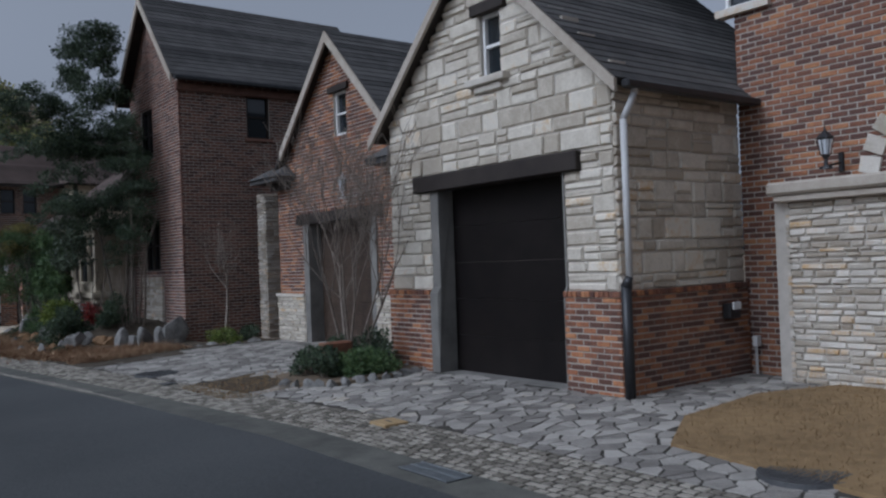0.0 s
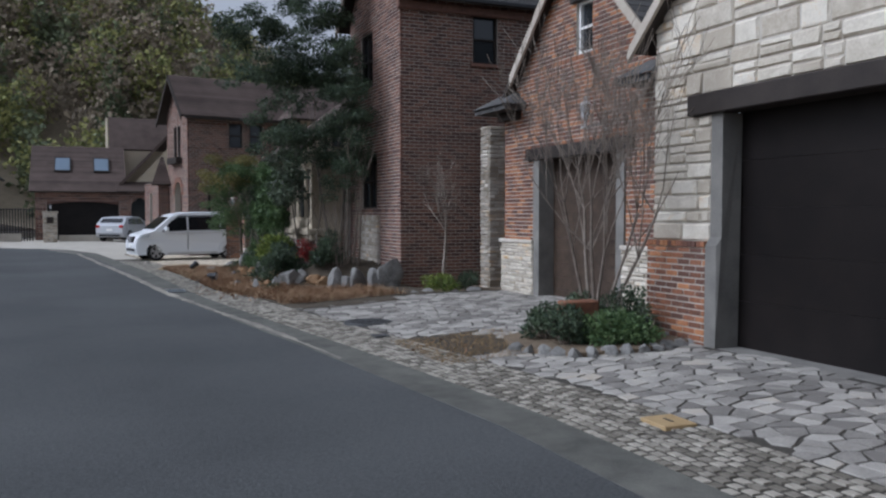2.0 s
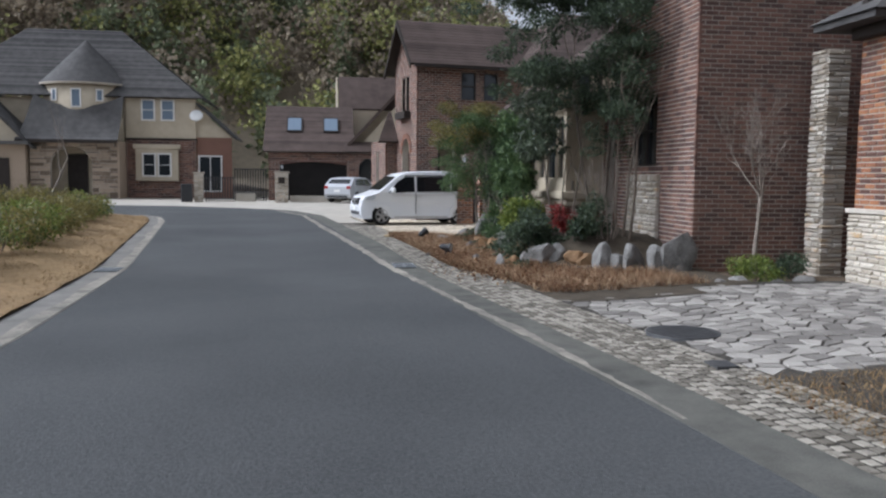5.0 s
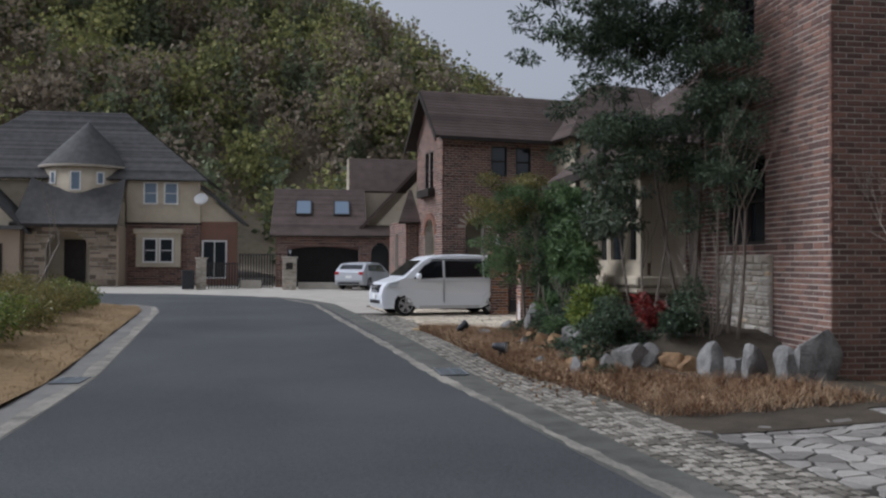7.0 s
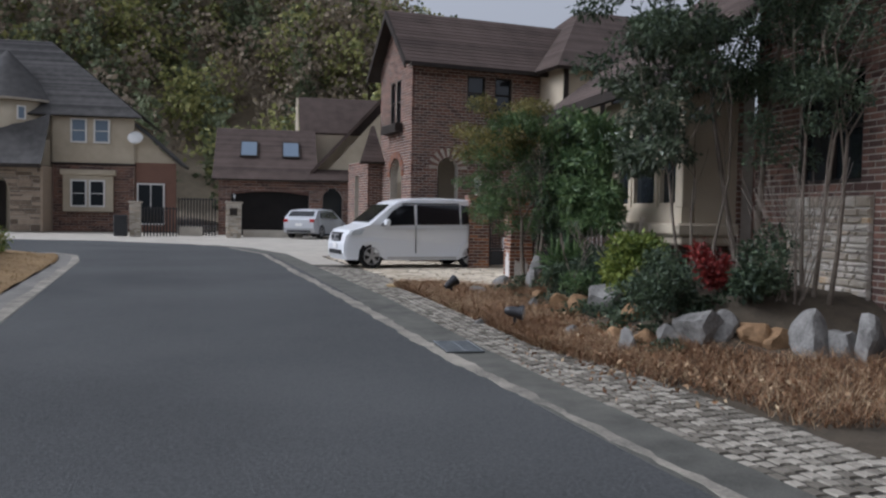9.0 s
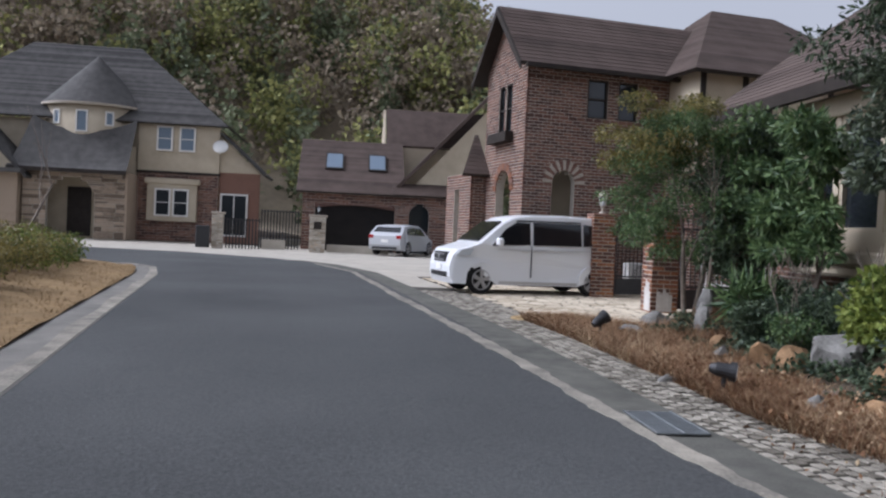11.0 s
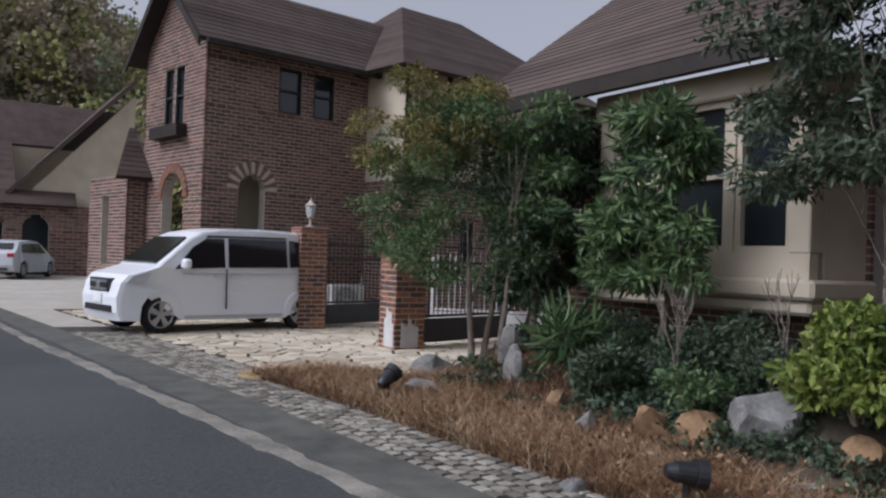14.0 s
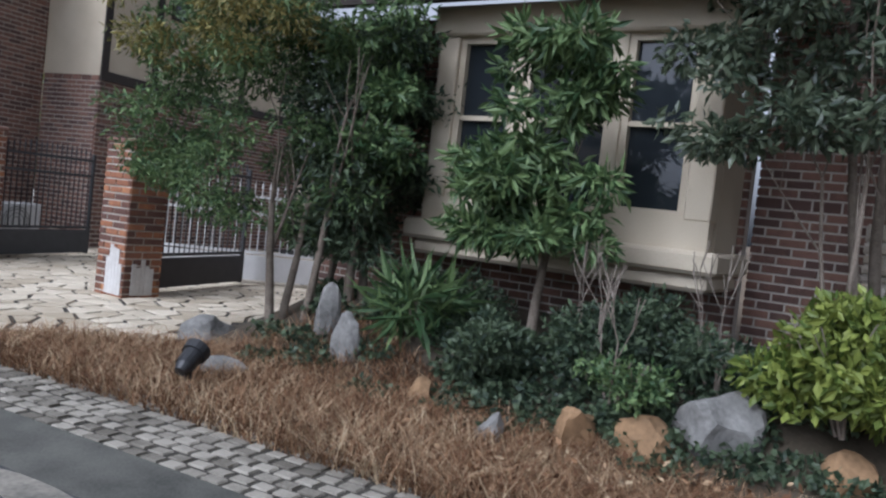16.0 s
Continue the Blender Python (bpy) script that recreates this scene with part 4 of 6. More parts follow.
# flared porch roof
V, F = [], []
for i in range(9):
    t = i / 8
    x0, x1 = -16.2 + .5 * t, -10.35
    for j in range(9):
        s = j / 8
        x = x0 + (x1 - x0) * s
        top = 5.65 + .75 * (2 * s - 1) ** 2
        z = 3.55 + (top - 3.55) * (t ** 1.3)
        V.append((x, 59.4 + 2.0 * t - .9 * math.sin(s * math.pi) * t * .3, z))
for i in range(8):
    for j in range(8):
        k = i * 9 + j; F.append((k, k + 1, k + 10, k + 9))
obj("porch_roof", V, F, M_ROOF, hl, "flared shingle porch roof")
bx("porch_fascia", -16.2, -10.35, 59.36, 59.5, 3.35, 3.55, M_DARKWOOD, hl)
masonry(hl, frame_of((-15.6, 60), 0), 0, 5.1, 0, 3.4, M_STONE_BR, arch_holes(1.2, 3.6, -1, 1.95), stone=True, seed=92, h=.3, l=.7, piece="stone")
bx("porch_wall", -15.6, -10.5, 61.8, 61.9, 0, 5, M_CREAM, hl); bx("front_door", -13.9, -12.7, 61.7, 61.8, .1, 2.7, M_DARKWOOD, hl)
bx("porch_side", -10.55, -10.4, 60, 62, 0, 3.5, M_STONE_BR, hl)
# garage wing at the far side of the porch, and lean-to
bx("garage_wing", -22, -15.7, 59.6, 62, 0, 3.2, M_STONE_BR, hl); bx("garage_door", -21, -16.6, 59.5, 59.6, 0, 2.4, M_DARKWOOD, hl)
prism("wing_gable", [(-22, 59.55, 3.3), (-15.6, 59.55, 3.3), (-18.9, 59.55, 6.6)], (0, .2, 0), M_CREAM, hl)
prism("wing_roof", [(-15.2, 59.2, 2.95), (-18.9, 59.2, 6.8), (-18.9, 64, 6.8), (-15.2, 64, 2.95)], (0.1, 0, .1), M_ROOF, hl)
bx("wing_eave", -22, -15.3, 58.9, 59.6, 3.2, 3.4, M_ROOF, hl)
bx("leanto_wall", -6.1, -3.9, 62.2, 62.4, 0, 3.9, M_BRICK_DK, hl)
prism("leanto_gable", [(-6.1, 62.18, 3.9), (-3.9, 62.18, 3.9), (-6.1, 62.18, 5.9)], (0, .2, 0), M_CREAM, hl)
prism("leanto_roof", [(-6.1, 61.9, 6.0), (-3.6, 61.9, 3.75), (-3.6, 66, 3.75), (-6.1, 66, 6.0)], (.08, 0, .1), M_ROOF, hl)
window(hl, frame_of((0, 62.2), 0), -6.0, -4.5, .4, 2.75, -.03, M_WHITE, bars=0, two=True, fw=.09)
bm = bmesh.new()
bmesh.ops.create_uvsphere(bm, u_segments=20, v_segments=10, radius=.42, matrix=Matrix.Translation((-6.0, 61.6, 5.25)) @ Matrix.Rotation(radians(60), 4, "X") @ Matrix.Diagonal((1, 1, .25, 1)))
cyl(bm, (-6.0, 61.65, 5.2), (-6.1, 62.0, 4.9), .03)
tagged(part("satellite_dish", bm, M_WHITE, None, "", True), "white satellite dish mounted on the house corner", "satellite dish")

# ---- hill ----
def hill_z(x, y):
    ridge = interp(x, [(-160, 60), (-60, 50), (-20, 40), (0, 33), (11, 28), (18, 22), (28, 13), (45, 5), (80, 3)])
    return ridge * ss((y - 70) / 55) + 1.2 * math.sin(x * .21 + y * .13)
V, F = [], []
hx, hy = [(-160 + 6 * i) for i in range(43)], [68 + 6 * j for j in range(18)]
for y in hy:
    for x in hx: V.append((x, y, hill_z(x, y) - .3))
for j in range(len(hy) - 1):
    for i in range(len(hx) - 1):
        k = j * len(hx) + i; F.append((k, k + 1, k + len(hx) + 1, k + len(hx)))
tagged(obj("hillside", V, F, M_FOREST_B, None, "", True), "wooded hillside slope behind the houses", "hill", kind="structure")
rg = random.Random(77)
woods = [[], [], []]
for i in range(1500):
    x, y = rg.uniform(-75, 48), 74 + 62 * rg.random() ** .8
    z = hill_z(x, y)
    k = rg.choices((0, 1, 2), (5 if x > -12 else 3, 3, 3))[0]
    h = rg.uniform(4, 7.5)
    w = rg.uniform(1.5, 2.6)
    if k == 2: w *= .7; h *= 1.15
    for q in range(5):
        t = q / 4
        rr = w * (1.05 - .75 * t) if k == 2 else w * (.75 + .4 * math.sin(t * 3))
        woods[k].append((x + rg.uniform(-.5, .5) * w * (1 - .7 * t), y + rg.uniform(-.5, .5) * w, z + 1.0 + h * t * .85, rr, rr, h * .17))
for k, (nm, mt_, lb) in enumerate((("forest", M_FOREST, "dense olive-green woodland on the hill"), ("forest", M_FOREST_B, "bare brownish woodland on the hill"), ("forest", M_FOREST_D, "dark conifer woodland on the hill"))):
    tagged(leaves(nm, woods[k], 150000, .5, mt_, seed=200 + k, aspect=.75, droop=.1), lb, "forest", kind="stuff")

# ---- vehicles ----
M_CAR_W = glassy("white_car_paint", (0.80, 0.81, 0.82), 0.22)
M_CAR_S = glassy("silver_car_paint", (0.50, 0.51, 0.53), 0.25)
M_CAR_D = glassy("dark_car_paint", (0.02, 0.021, 0.024), 0.2)
M_TYRE = material("tyre_rubber", (0.012, 0.012, 0.012), (0.03, 0.03, 0.03), 0.9, 20, 0.2)
M_RIM = material("alloy", (0.30, 0.30, 0.31), (0.48, 0.48, 0.49), 0.35, 8, 0, 60, metal=0.7)
M_RED = glassy("red_lens", (0.35, 0.01, 0.012), 0.2)
M_LENS = glassy("clear_lens", (0.55, 0.58, 0.60), 0.1)
M_TINT = glassy("tinted_glass", (0.012, 0.013, 0.015), 0.06)

def wheel(car, m, x, y, r, side):
    w = new("wheel"); w.parent = car
    bm = bmesh.new()
    bmesh.ops.create_cone(bm, cap_ends=True, segments=28, radius1=r, radius2=r, depth=.2, matrix=Matrix.Translation((x, y, r)) @ Matrix.Rotation(radians(90), 4, "X"))
    bmesh.ops.bevel(bm, geom=[e for e in bm.edges if len(e.link_faces) == 2 and max(len(f.verts) for f in e.link_faces) > 10], offset=.03, segments=2, affect="EDGES")
    bm.transform(m); part("tyre", bm, M_TYRE, w, smooth=False)
    yo = y + side * .1
    bm = bmesh.new()
    for k in range(5):
        a = k * 2 * math.pi / 5
        box(bm, -.03, .03, -.012, .012, .03, r * .66, Matrix.Translation((x, yo, r)) @ Matrix.Rotation(a, 4, "Y"))
        box(bm, -.018, .018, -.010, .010, .03, r * .66, Matrix.Translation((x, yo, r)) @ Matrix.Rotation(a + .28, 4, "Y"))
    bmesh.ops.create_cone(bm, cap_ends=True, segments=14, radius1=.05, radius2=.05, depth=.03, matrix=Matrix.Translation((x, yo, r)) @ Matrix.Rotation(radians(90), 4, "X"))
    for k in range(28):
        a, b = k * 2 * math.pi / 28, (k + 1) * 2 * math.pi / 28
        cyl(bm, (x + r * .67 * math.cos(a), yo, r + r * .67 * math.sin(a)), (x + r * .67 * math.cos(b), yo, r + r * .67 * math.sin(b)), .014, seg=5)
    bm.transform(m); part("rim", bm, M_RIM, w, "five-spoke alloy rim")
    bm = bmesh.new()
    bmesh.ops.create_cone(bm, cap_ends=True, segments=20, radius1=r * .62, radius2=r * .62, depth=.02, matrix=Matrix.Translation((x, yo - side * .03, r)) @ Matrix.Rotation(radians(90), 4, "X"))
    bm.transform(m); part("brake", bm, M_BLACK, w)

def car(name, label, category, m, outline, W, belt, hubs, r, paint, tumble=.2, nose=.55):
    """Body lofted across its width from a side outline with wheel arches; x from the nose back."""
    c = thing(name, label, category)
    pts = list(outline)
    low = []
    for hx_ in sorted(hubs, reverse=True):
        R = r + .06
        low.append((hx_ + R, .22))
        for k in range(1, 8):
            a = math.pi * k / 8
            low.append((hx_ + R * math.cos(a), r + R * math.sin(a) * 1.0 if True else 0))
        low.append((hx_ - R, .22))
    ring = pts + low
    L = max(p[0] for p in pts)
    cx, cz = L / 2, .8
    def half(x, z):
        y = W / 2
        if z > belt: y -= (z - belt) * tumble
        if x < nose: y -= .16 * (1 - x / nose) ** 2
        if x > L - .3: y -= .07 * ((x - L + .3) / .3) ** 2
        return y
    stations = ((-1, .035), (-.965, .0), (-.8, -.008), (0, -.02), (.8, -.008), (.965, 0), (1, .035))
    bm = bmesh.new()
    rows = []
    nb = len(pts)
    for s, ins in stations:
        row = []
        for i, (x, z) in enumerate(ring):
            arch = i >= nb
            xx = x + (cx - x) * ins * (0 if arch else .8) * (1 if ins > 0 else .3)
            zz = z + (cz - z) * ins * (0 if arch else 1.0)
            if ins < 0 and not arch and z > 1.2: zz = z - ins * 1.0
            row.append(bm.verts.new((xx, s * half(x, z), zz)))
        rows.append(row)
    n = len(ring)
    for a, b in zip(rows, rows[1:]):
        for i in range(n):
            j = (i + 1) % n
            bm.faces.new((a[i], a[j], b[j], b[i]))
    bm.faces.new(rows[0]); bm.faces.new(list(reversed(rows[-1])))
    bmesh.ops.triangulate(bm, faces=[f for f in bm.faces if len(f.verts) > 6])
    bm.transform(m)
    part("body", bm, paint, c)
    for hx_ in hubs:
        wheel(c, m, hx_, -W / 2 + .12, r, -1); wheel(c, m, hx_, W / 2 - .12, r, 1)
    bx("underbody", hubs[0] - .3, hubs[1] + .3, -W / 2 + .25, W / 2 - .25, .2, .5, M_BLACK, c, m=m)
    def panel(nm, poly, mat, lab=""):
        for sd in (-1, 1):
            v = [(x, sd * (half(x, z) + .004 - (.0)), z) for x, z in poly]
            w = [(x, sd * (half(x, z) - .03), z) for x, z in poly]
            k = len(poly)
            f = [tuple(range(k)), tuple(range(2 * k - 1, k - 1, -1))] + [(i, (i + 1) % k, k + (i + 1) % k, k + i) for i in range(k)]
            obj(nm, [m @ Vector(q) for q in v + w], f, mat, c, lab)
    return c, panel, half

VAN_OUT = [(4.62, .3), (4.69, .55), (4.68, 1.0), (4.62, 1.55), (4.5, 1.72), (4.2, 1.79), (3.0, 1.815), (2.1, 1.79), (1.7, 1.72), (1.45, 1.6), (.82, 1.12), (.6, 1.06), (.22, .97), (.08, .84), (.0, .6), (.02, .36), (.1, .22)]
VAN_OUT = [(min(x, 3.77 + max(x - 3.77, 0) * .62) if x > .92 else .92 - (.92 - x) * .82, z) for x, z in VAN_OUT[::-1]]
# ring order: nose bottom -> over the roof -> tail -> along the bottom back to the nose
mv = Matrix.Translation((3.73, 31.59, 0)) @ Matrix.Rotation(radians(11.5), 4, "Z") @ Matrix.Diagonal((.865, .88, .905, 1)) @ Matrix.Translation((-.92, .74, 0))
van, vpanel, vhalf = car("minivan", "white minivan with dark tinted windows, parked nose out", "car", mv, VAN_OUT, 1.70, 1.0, (.92, 3.77), .32, M_CAR_W, .17)
vpanel("front_window", [(1.15, 1.08), (2.12, 1.12), (2.12, 1.62), (1.78, 1.62), (1.5, 1.46)], M_TINT, "dark side window")
vpanel("side_window", [(2.2, 1.12), (3.45, 1.14), (3.45, 1.64), (2.2, 1.63)], M_TINT, "dark side window")
vpanel("rear_window", [(3.52, 1.14), (4.18, 1.2), (4.14, 1.6), (3.52, 1.64)], M_TINT, "dark side window")
vpanel("rain_visor", [(1.75, 1.635), (3.45, 1.66), (3.45, 1.69), (1.8, 1.67)], M_BLACK)
vpanel("door_seam", [(2.15, .4), (2.162, .4), (2.162, 1.1), (2.15, 1.1)], M_BLACK)
# flat grey strip paints the shading of the body crease
vpanel("crease", [(1.3, 1.0), (4.2, 1.03), (4.2, 1.04), (1.3, 1.01)], M_PIPE)
vpanel("door_handle", [(1.9, .95), (2.1, .955), (2.1, .985), (1.9, .98)], M_WHITE)
vpanel("door_handle", [(2.22, .96), (2.42, .965), (2.42, .995), (2.22, .99)], M_WHITE)
vpanel("headlight", [(.3, .84), (.62, .86), (.71, 1.0), (.41, .96)], M_LENS, "clear swept headlight")
vpanel("sill_trim", [(1.35, .24), (3.35, .24), (3.35, .3), (1.35, .3)], M_PIPE)
prism("windscreen", [mv @ Vector(q) for q in ((.86, -.66, 1.165), (.86, .66, 1.165), (1.44, .62, 1.61), (1.44, -.62, 1.61))], mv.to_3x3() @ Vector((-.018, 0, .024)), M_TINT, van, "sloping windscreen")
for i in range(3):
    bx("grille_bar", 0.145, 0.265, -.36, .36, .70 + i * .065, .74 + i * .065, M_RIM if i != 1 else M_BLACK, van, m=mv)
bx("grille", 0.160, 0.285, -.4, .4, .68, .9, M_BLACK, van, m=mv)
bx("emblem", 0.130, 0.165, -.06, .06, .74, .84, M_RIM, van, bevel=.015, m=mv)
bx("lower_intake", 0.145, 0.265, -.55, .55, .36, .46, M_BLACK, van, m=mv)
bx("number_plate", 0.135, 0.165, -.17, .17, .5, .64, M_WHITE, van, m=mv)
for s in (-1, 1):
    vm = new("mirror"); vm.parent = van
    bx("housing", 1.22, 1.36, s * .86 if s > 0 else s * 1.06, s * 1.06 if s > 0 else s * .86, 1.08, 1.26, M_CAR_W, vm, bevel=.04, m=mv)
    bx("stalk", 1.25, 1.33, min(s * .8, s * .9), max(s * .8, s * .9), 1.1, 1.16, M_BLACK, vm, m=mv)

HATCH = [(.1, .22), (.0, .5), (.1, .7), (.9, .88), (1.6, 1.3), (1.9, 1.4), (2.6, 1.43), (3.6, 1.36), (4.0, 1.05), (4.2, .9), (4.22, .5), (4.12, .28)]
mh = Matrix.Translation((2.75, 53.2, 0)) @ Matrix.Rotation(radians(243), 4, "Z") @ Matrix.Translation((-4.2, 0, 0))
hatch, hpanel, _h = car("hatchback", "silver hatchback parked with its tail to the lane", "car", mh, HATCH, 1.75, .9, (.8, 3.4), .31, M_CAR_S, .3)
hpanel("side_window", [(1.35, .95), (2.4, .97), (2.4, 1.32), (1.8, 1.32)], M_TINT); hpanel("side_window", [(2.5, .97), (3.5, 1.0), (3.35, 1.28), (2.5, 1.33)], M_TINT)
prism("rear_window", [mh @ Vector(q) for q in ((3.69, -.6, 1.3), (3.69, .6, 1.3), (3.98, .66, 1.07), (3.98, -.66, 1.07))], mh.to_3x3() @ Vector((.025, 0, .02)), M_TINT, hatch)
for s in (-1, 1):
    bx("tail_light", 3.95, 4.22, s * .68 - .12, s * .68 + .12, .78, .94, M_RED, hatch, bevel=.02, m=mh)
bx("number_plate", 4.2, 4.24, -.17, .17, .6, .74, M_WHITE, hatch, m=mh)
bx("bumper_trim", 4.1, 4.24, -.6, .6, .3, .4, M_BLACK, hatch, m=mh)
SUV = [(.1, .25), (.0, .5), (.1, .85), (1.0, 1.0), (1.6, 1.5), (2.0, 1.62), (3.9, 1.6), (4.3, 1.1), (4.45, .9), (4.45, .5), (4.35, .3)]
msu = Matrix.Translation((6.6, 50.8, 0)) @ Matrix.Rotation(radians(250), 4, "Z") @ Matrix.Translation((-4.4, 0, 0))
suv, spanel, _s = car("estate_car", "dark estate car parked by the far house", "car", msu, SUV, 1.8, 1.0, (.85, 3.55), .34, M_CAR_D, .25)
spanel("side_window", [(1.5, 1.08), (3.9, 1.1), (3.75, 1.5), (1.85, 1.5)], M_TINT)
prism("rear_window", [msu @ Vector(q) for q in ((3.98, -.6, 1.5), (3.98, .6, 1.5), (4.27, .68, 1.13), (4.27, -.68, 1.13))], msu.to_3x3() @ Vector((.025, 0, .02)), M_TINT, suv)
for s in (-1, 1):
    bx("tail_light", 4.2, 4.47, s * .74 - .12, s * .74 + .12, .85, 1.2, M_RED, suv, bevel=.02, m=msu)
bx("number_plate", 4.44, 4.48, -.17, .17, .7, .84, M_WHITE, suv, m=msu)

# ---- gate piers, gates, lantern ----
M_LIME = material("lime_stain", (0.40, 0.37, 0.34), (0.62, 0.60, 0.57), 0.9, 6, 0.2)
def pier(x, y, s, h, seed, label, stain=False):
    p = thing("gate_pier", label, "gate pier", "gate piers")
    for i, (ang, o) in enumerate(((-90, (x, y + s)), (0, (x, y)), (90, (x + s, y)))):
        masonry(p, frame_of(o, ang), 0.0 if i != 1 else .0, s, -.03, h, M_BRICK, seed=seed + i, thick=.05)
    bx("core", x + .04, x + s - .04, y + .04, y + s - .04, -.05, h + .01, M_MORTAR, p)
    bx("cap", x - .01, x + s + .01, y - .01, y + s + .01, h, h + .06, M_BRICK_DK, p, bevel=.015)
    if stain:
        V, F = [], []
        rg_ = random.Random(4)
        for i in range(5):
            slab(V, F, frame_of((x, y), 0), .1 + i * .055, .153 + i * .055, -.01, .008, .03, .3 + rg_.uniform(0, .28), .002)
        for i in range(5):
            slab(V, F, frame_of((x, y + s), -90), .18 + i * .055, .233 + i * .055, -.01, .008, .03, .3 + rg_.uniform(0, .28), .002)
        obj("lime_bloom", V, F, M_LIME, p, "white lime bloom on the brick")
    return p
pier(6.12, 31.95, .5, 1.68, 301, "rough brick gate pier carrying a lantern")
pier(6.2, 28.72, .48, 1.62, 311, "brick gate pier with white lime bloom", True)
pier(9.9, 28.3, .48, 1.6, 321, "brick pier behind the trees")
def lantern(x, y, z, label, mat, s=1.0, wall=None):
    l = thing("lantern", label, "lantern")
    bm = bmesh.new()
    for r0, r1, a, b in ((.085, .07, 0, .03), (.03, .022, .03, .12), (.022, .06, .12, .17), (.10, .10, .36, .375), (.11, .02, .375, .46), (.018, .006, .46, .53)):
        bmesh.ops.create_cone(bm, cap_ends=True, segments=8, radius1=r0 * s, radius2=r1 * s, depth=(b - a) * s, matrix=Matrix.Translation((x, y, z + (a + b) / 2 * s)))
    for k in range(6):
        t = k * math.pi / 3
        cyl(bm, (x + .06 * s * math.cos(t), y + .06 * s * math.sin(t), z + .17 * s), (x + .095 * s * math.cos(t), y + .095 * s * math.sin(t), z + .36 * s), .006 * s, seg=4)
    part("frame", bm, mat, l)
    bm = bmesh.new()
    bmesh.ops.create_cone(bm, cap_ends=True, segments=6, radius1=.055 * s, radius2=.088 * s, depth=.18 * s, matrix=Matrix.Translation((x, y, z + .265 * s)))
    part("glass", bm, M_LENS, l)
    if wall:
        bm = bmesh.new()
        cyl(bm, (x, y, z + .03), (wall[0], wall[1], z + .1), .014); cyl(bm, (wall[0], wall[1], z - .02), (wall[0], wall[1], z + .22), .035)
        part("bracket", bm, mat, l)
    return l
lantern(6.37, 32.2, 1.74, "pale metal lantern on the gate pier", M_TRIM)
lantern(9.2, 13.85, 2.98, "pale wall lantern beside the garage gable", M_PIPE, 1.0, (9.6, 13.85))
lantern(10.62, 4.85, 2.62, "black wall lantern beside the entrance", M_BLACK, 1.0, (11.0, 4.85))
lantern(-.3, 54.0, 1.72, "small dark lantern on the stone pillar", M_BLACK, .9)
def gate(p, q, h, label, mat=None):
    mat = mat or M_BLACK
    g = thing("iron_gate", label, "gate", "court gates")
    p, q = Vector((*p, 0)), Vector((*q, 0))
    L = (q - p).length
    m = Matrix.Translation(p) @ Matrix.Rotation(math.atan2(q.y - p.y, q.x - p.x), 4, "Z")
    bx("lower_panel", .05, L, -.03, .03, .06, .4, mat, g, "solid dark lower panel", m=m)
    for z in (.42, h - .35, h - .12):
        bx("rail", .0, L, -.018, .018, z, z + .035, mat, g, m=m)
    for u in (0, L - .04):
        bx("stile", u, u + .045, -.022, .022, .04, h, mat, g, m=m)
    n = int(L / .1)
    for i in range(1, n):
        bm = bmesh.new(); u = L * i / n
        cyl(bm, (u, 0, .42), (u, 0, h - .03 + .05 * math.sin(math.pi * i / n)), .009, seg=6); cyl(bm, (u, 0, h - .03 + .05 * math.sin(math.pi * i / n)), (u, 0, h + .07 + .05 * math.sin(math.pi * i / n)), .016, .002, seg=6)
        bm.transform(m); part("bar", bm, mat, g)
    return g
gate((6.66, 32.15), (8.4, 32.75), 1.55, "open black iron gate with solid lower panel")
gate((6.74, 29.0), (8.6, 29.55), 1.55, "open black iron gate beside the stained pier")
gate((7.9, 30.6), (9.9, 28.6), 1.3, "pale railing behind the trees", M_PIPE)
def ac_unit(x, y, a):
    c = thing("air_conditioner", "pale outdoor air conditioner unit on the paving", "air conditioner")
    m = Matrix.Translation((x, y, 0)) @ Matrix.Rotation(radians(a), 4, "Z")
    bx("case", 0, .8, 0, .3, .08, .68, M_PIPE, c, bevel=.02, m=m); bx("feet", .1, .7, .05, .25, 0, .08, M_BLACK, c, m=m)
    bm = bmesh.new()
    for r in (.08, .14, .2, .24):
        for k in range(24):
            t0, t1 = k * math.pi / 12, (k + 1) * math.pi / 12
            cyl(bm, (.34 + r * math.cos(t0), -.012, .38 + r * math.sin(t0)), (.34 + r * math.cos(t1), -.012, .38 + r * math.sin(t1)), .006, seg=4)
    bm.transform(m); part("fan_guard", bm, M_BLACK, c)
ac_unit(7.6, 33.9, 10)
# stone pillars of the far entrances
def pillar(x, y, w, h):
    p = thing("stone_pillar", "squat pale stone gate pillar", "pillar", "entrance pillars")
    masonry(p, frame_of((x, y), 0), 0, w, -.03, h, M_STONE, stone=True, seed=int(x * 10) + 400, thick=.4, piece="stone")
    bx("cap", x - .05, x + w + .05, y - .05, y + .45, h, h + .1, M_TRIM, p, bevel=.02)
pillar(-.7, 54, .75, 1.62)
pillar(-5.1, 54, .5, 1.55)
bx("mailbox_plate", -.5, -.15, 53.93, 53.97, 1.05, 1.4, M_DARKWOOD)
tagged(bpy.data.objects["mailbox_plate"], "dark mailbox set in the stone pillar", "mailbox")
bx("garden_wall", 0.1, 3.0, 54.6, 54.9, 0, .35, M_PALE); tagged(bpy.data.objects["garden_wall"], "low pale wall beside the garage", "wall", kind="structure")
bx("garden_wall", -3.0, -1.9, 55.5, 55.8, 0, .45, M_PALE); tagged(bpy.data.objects["garden_wall.001"], "low pale wall by the fence", "wall", kind="structure")
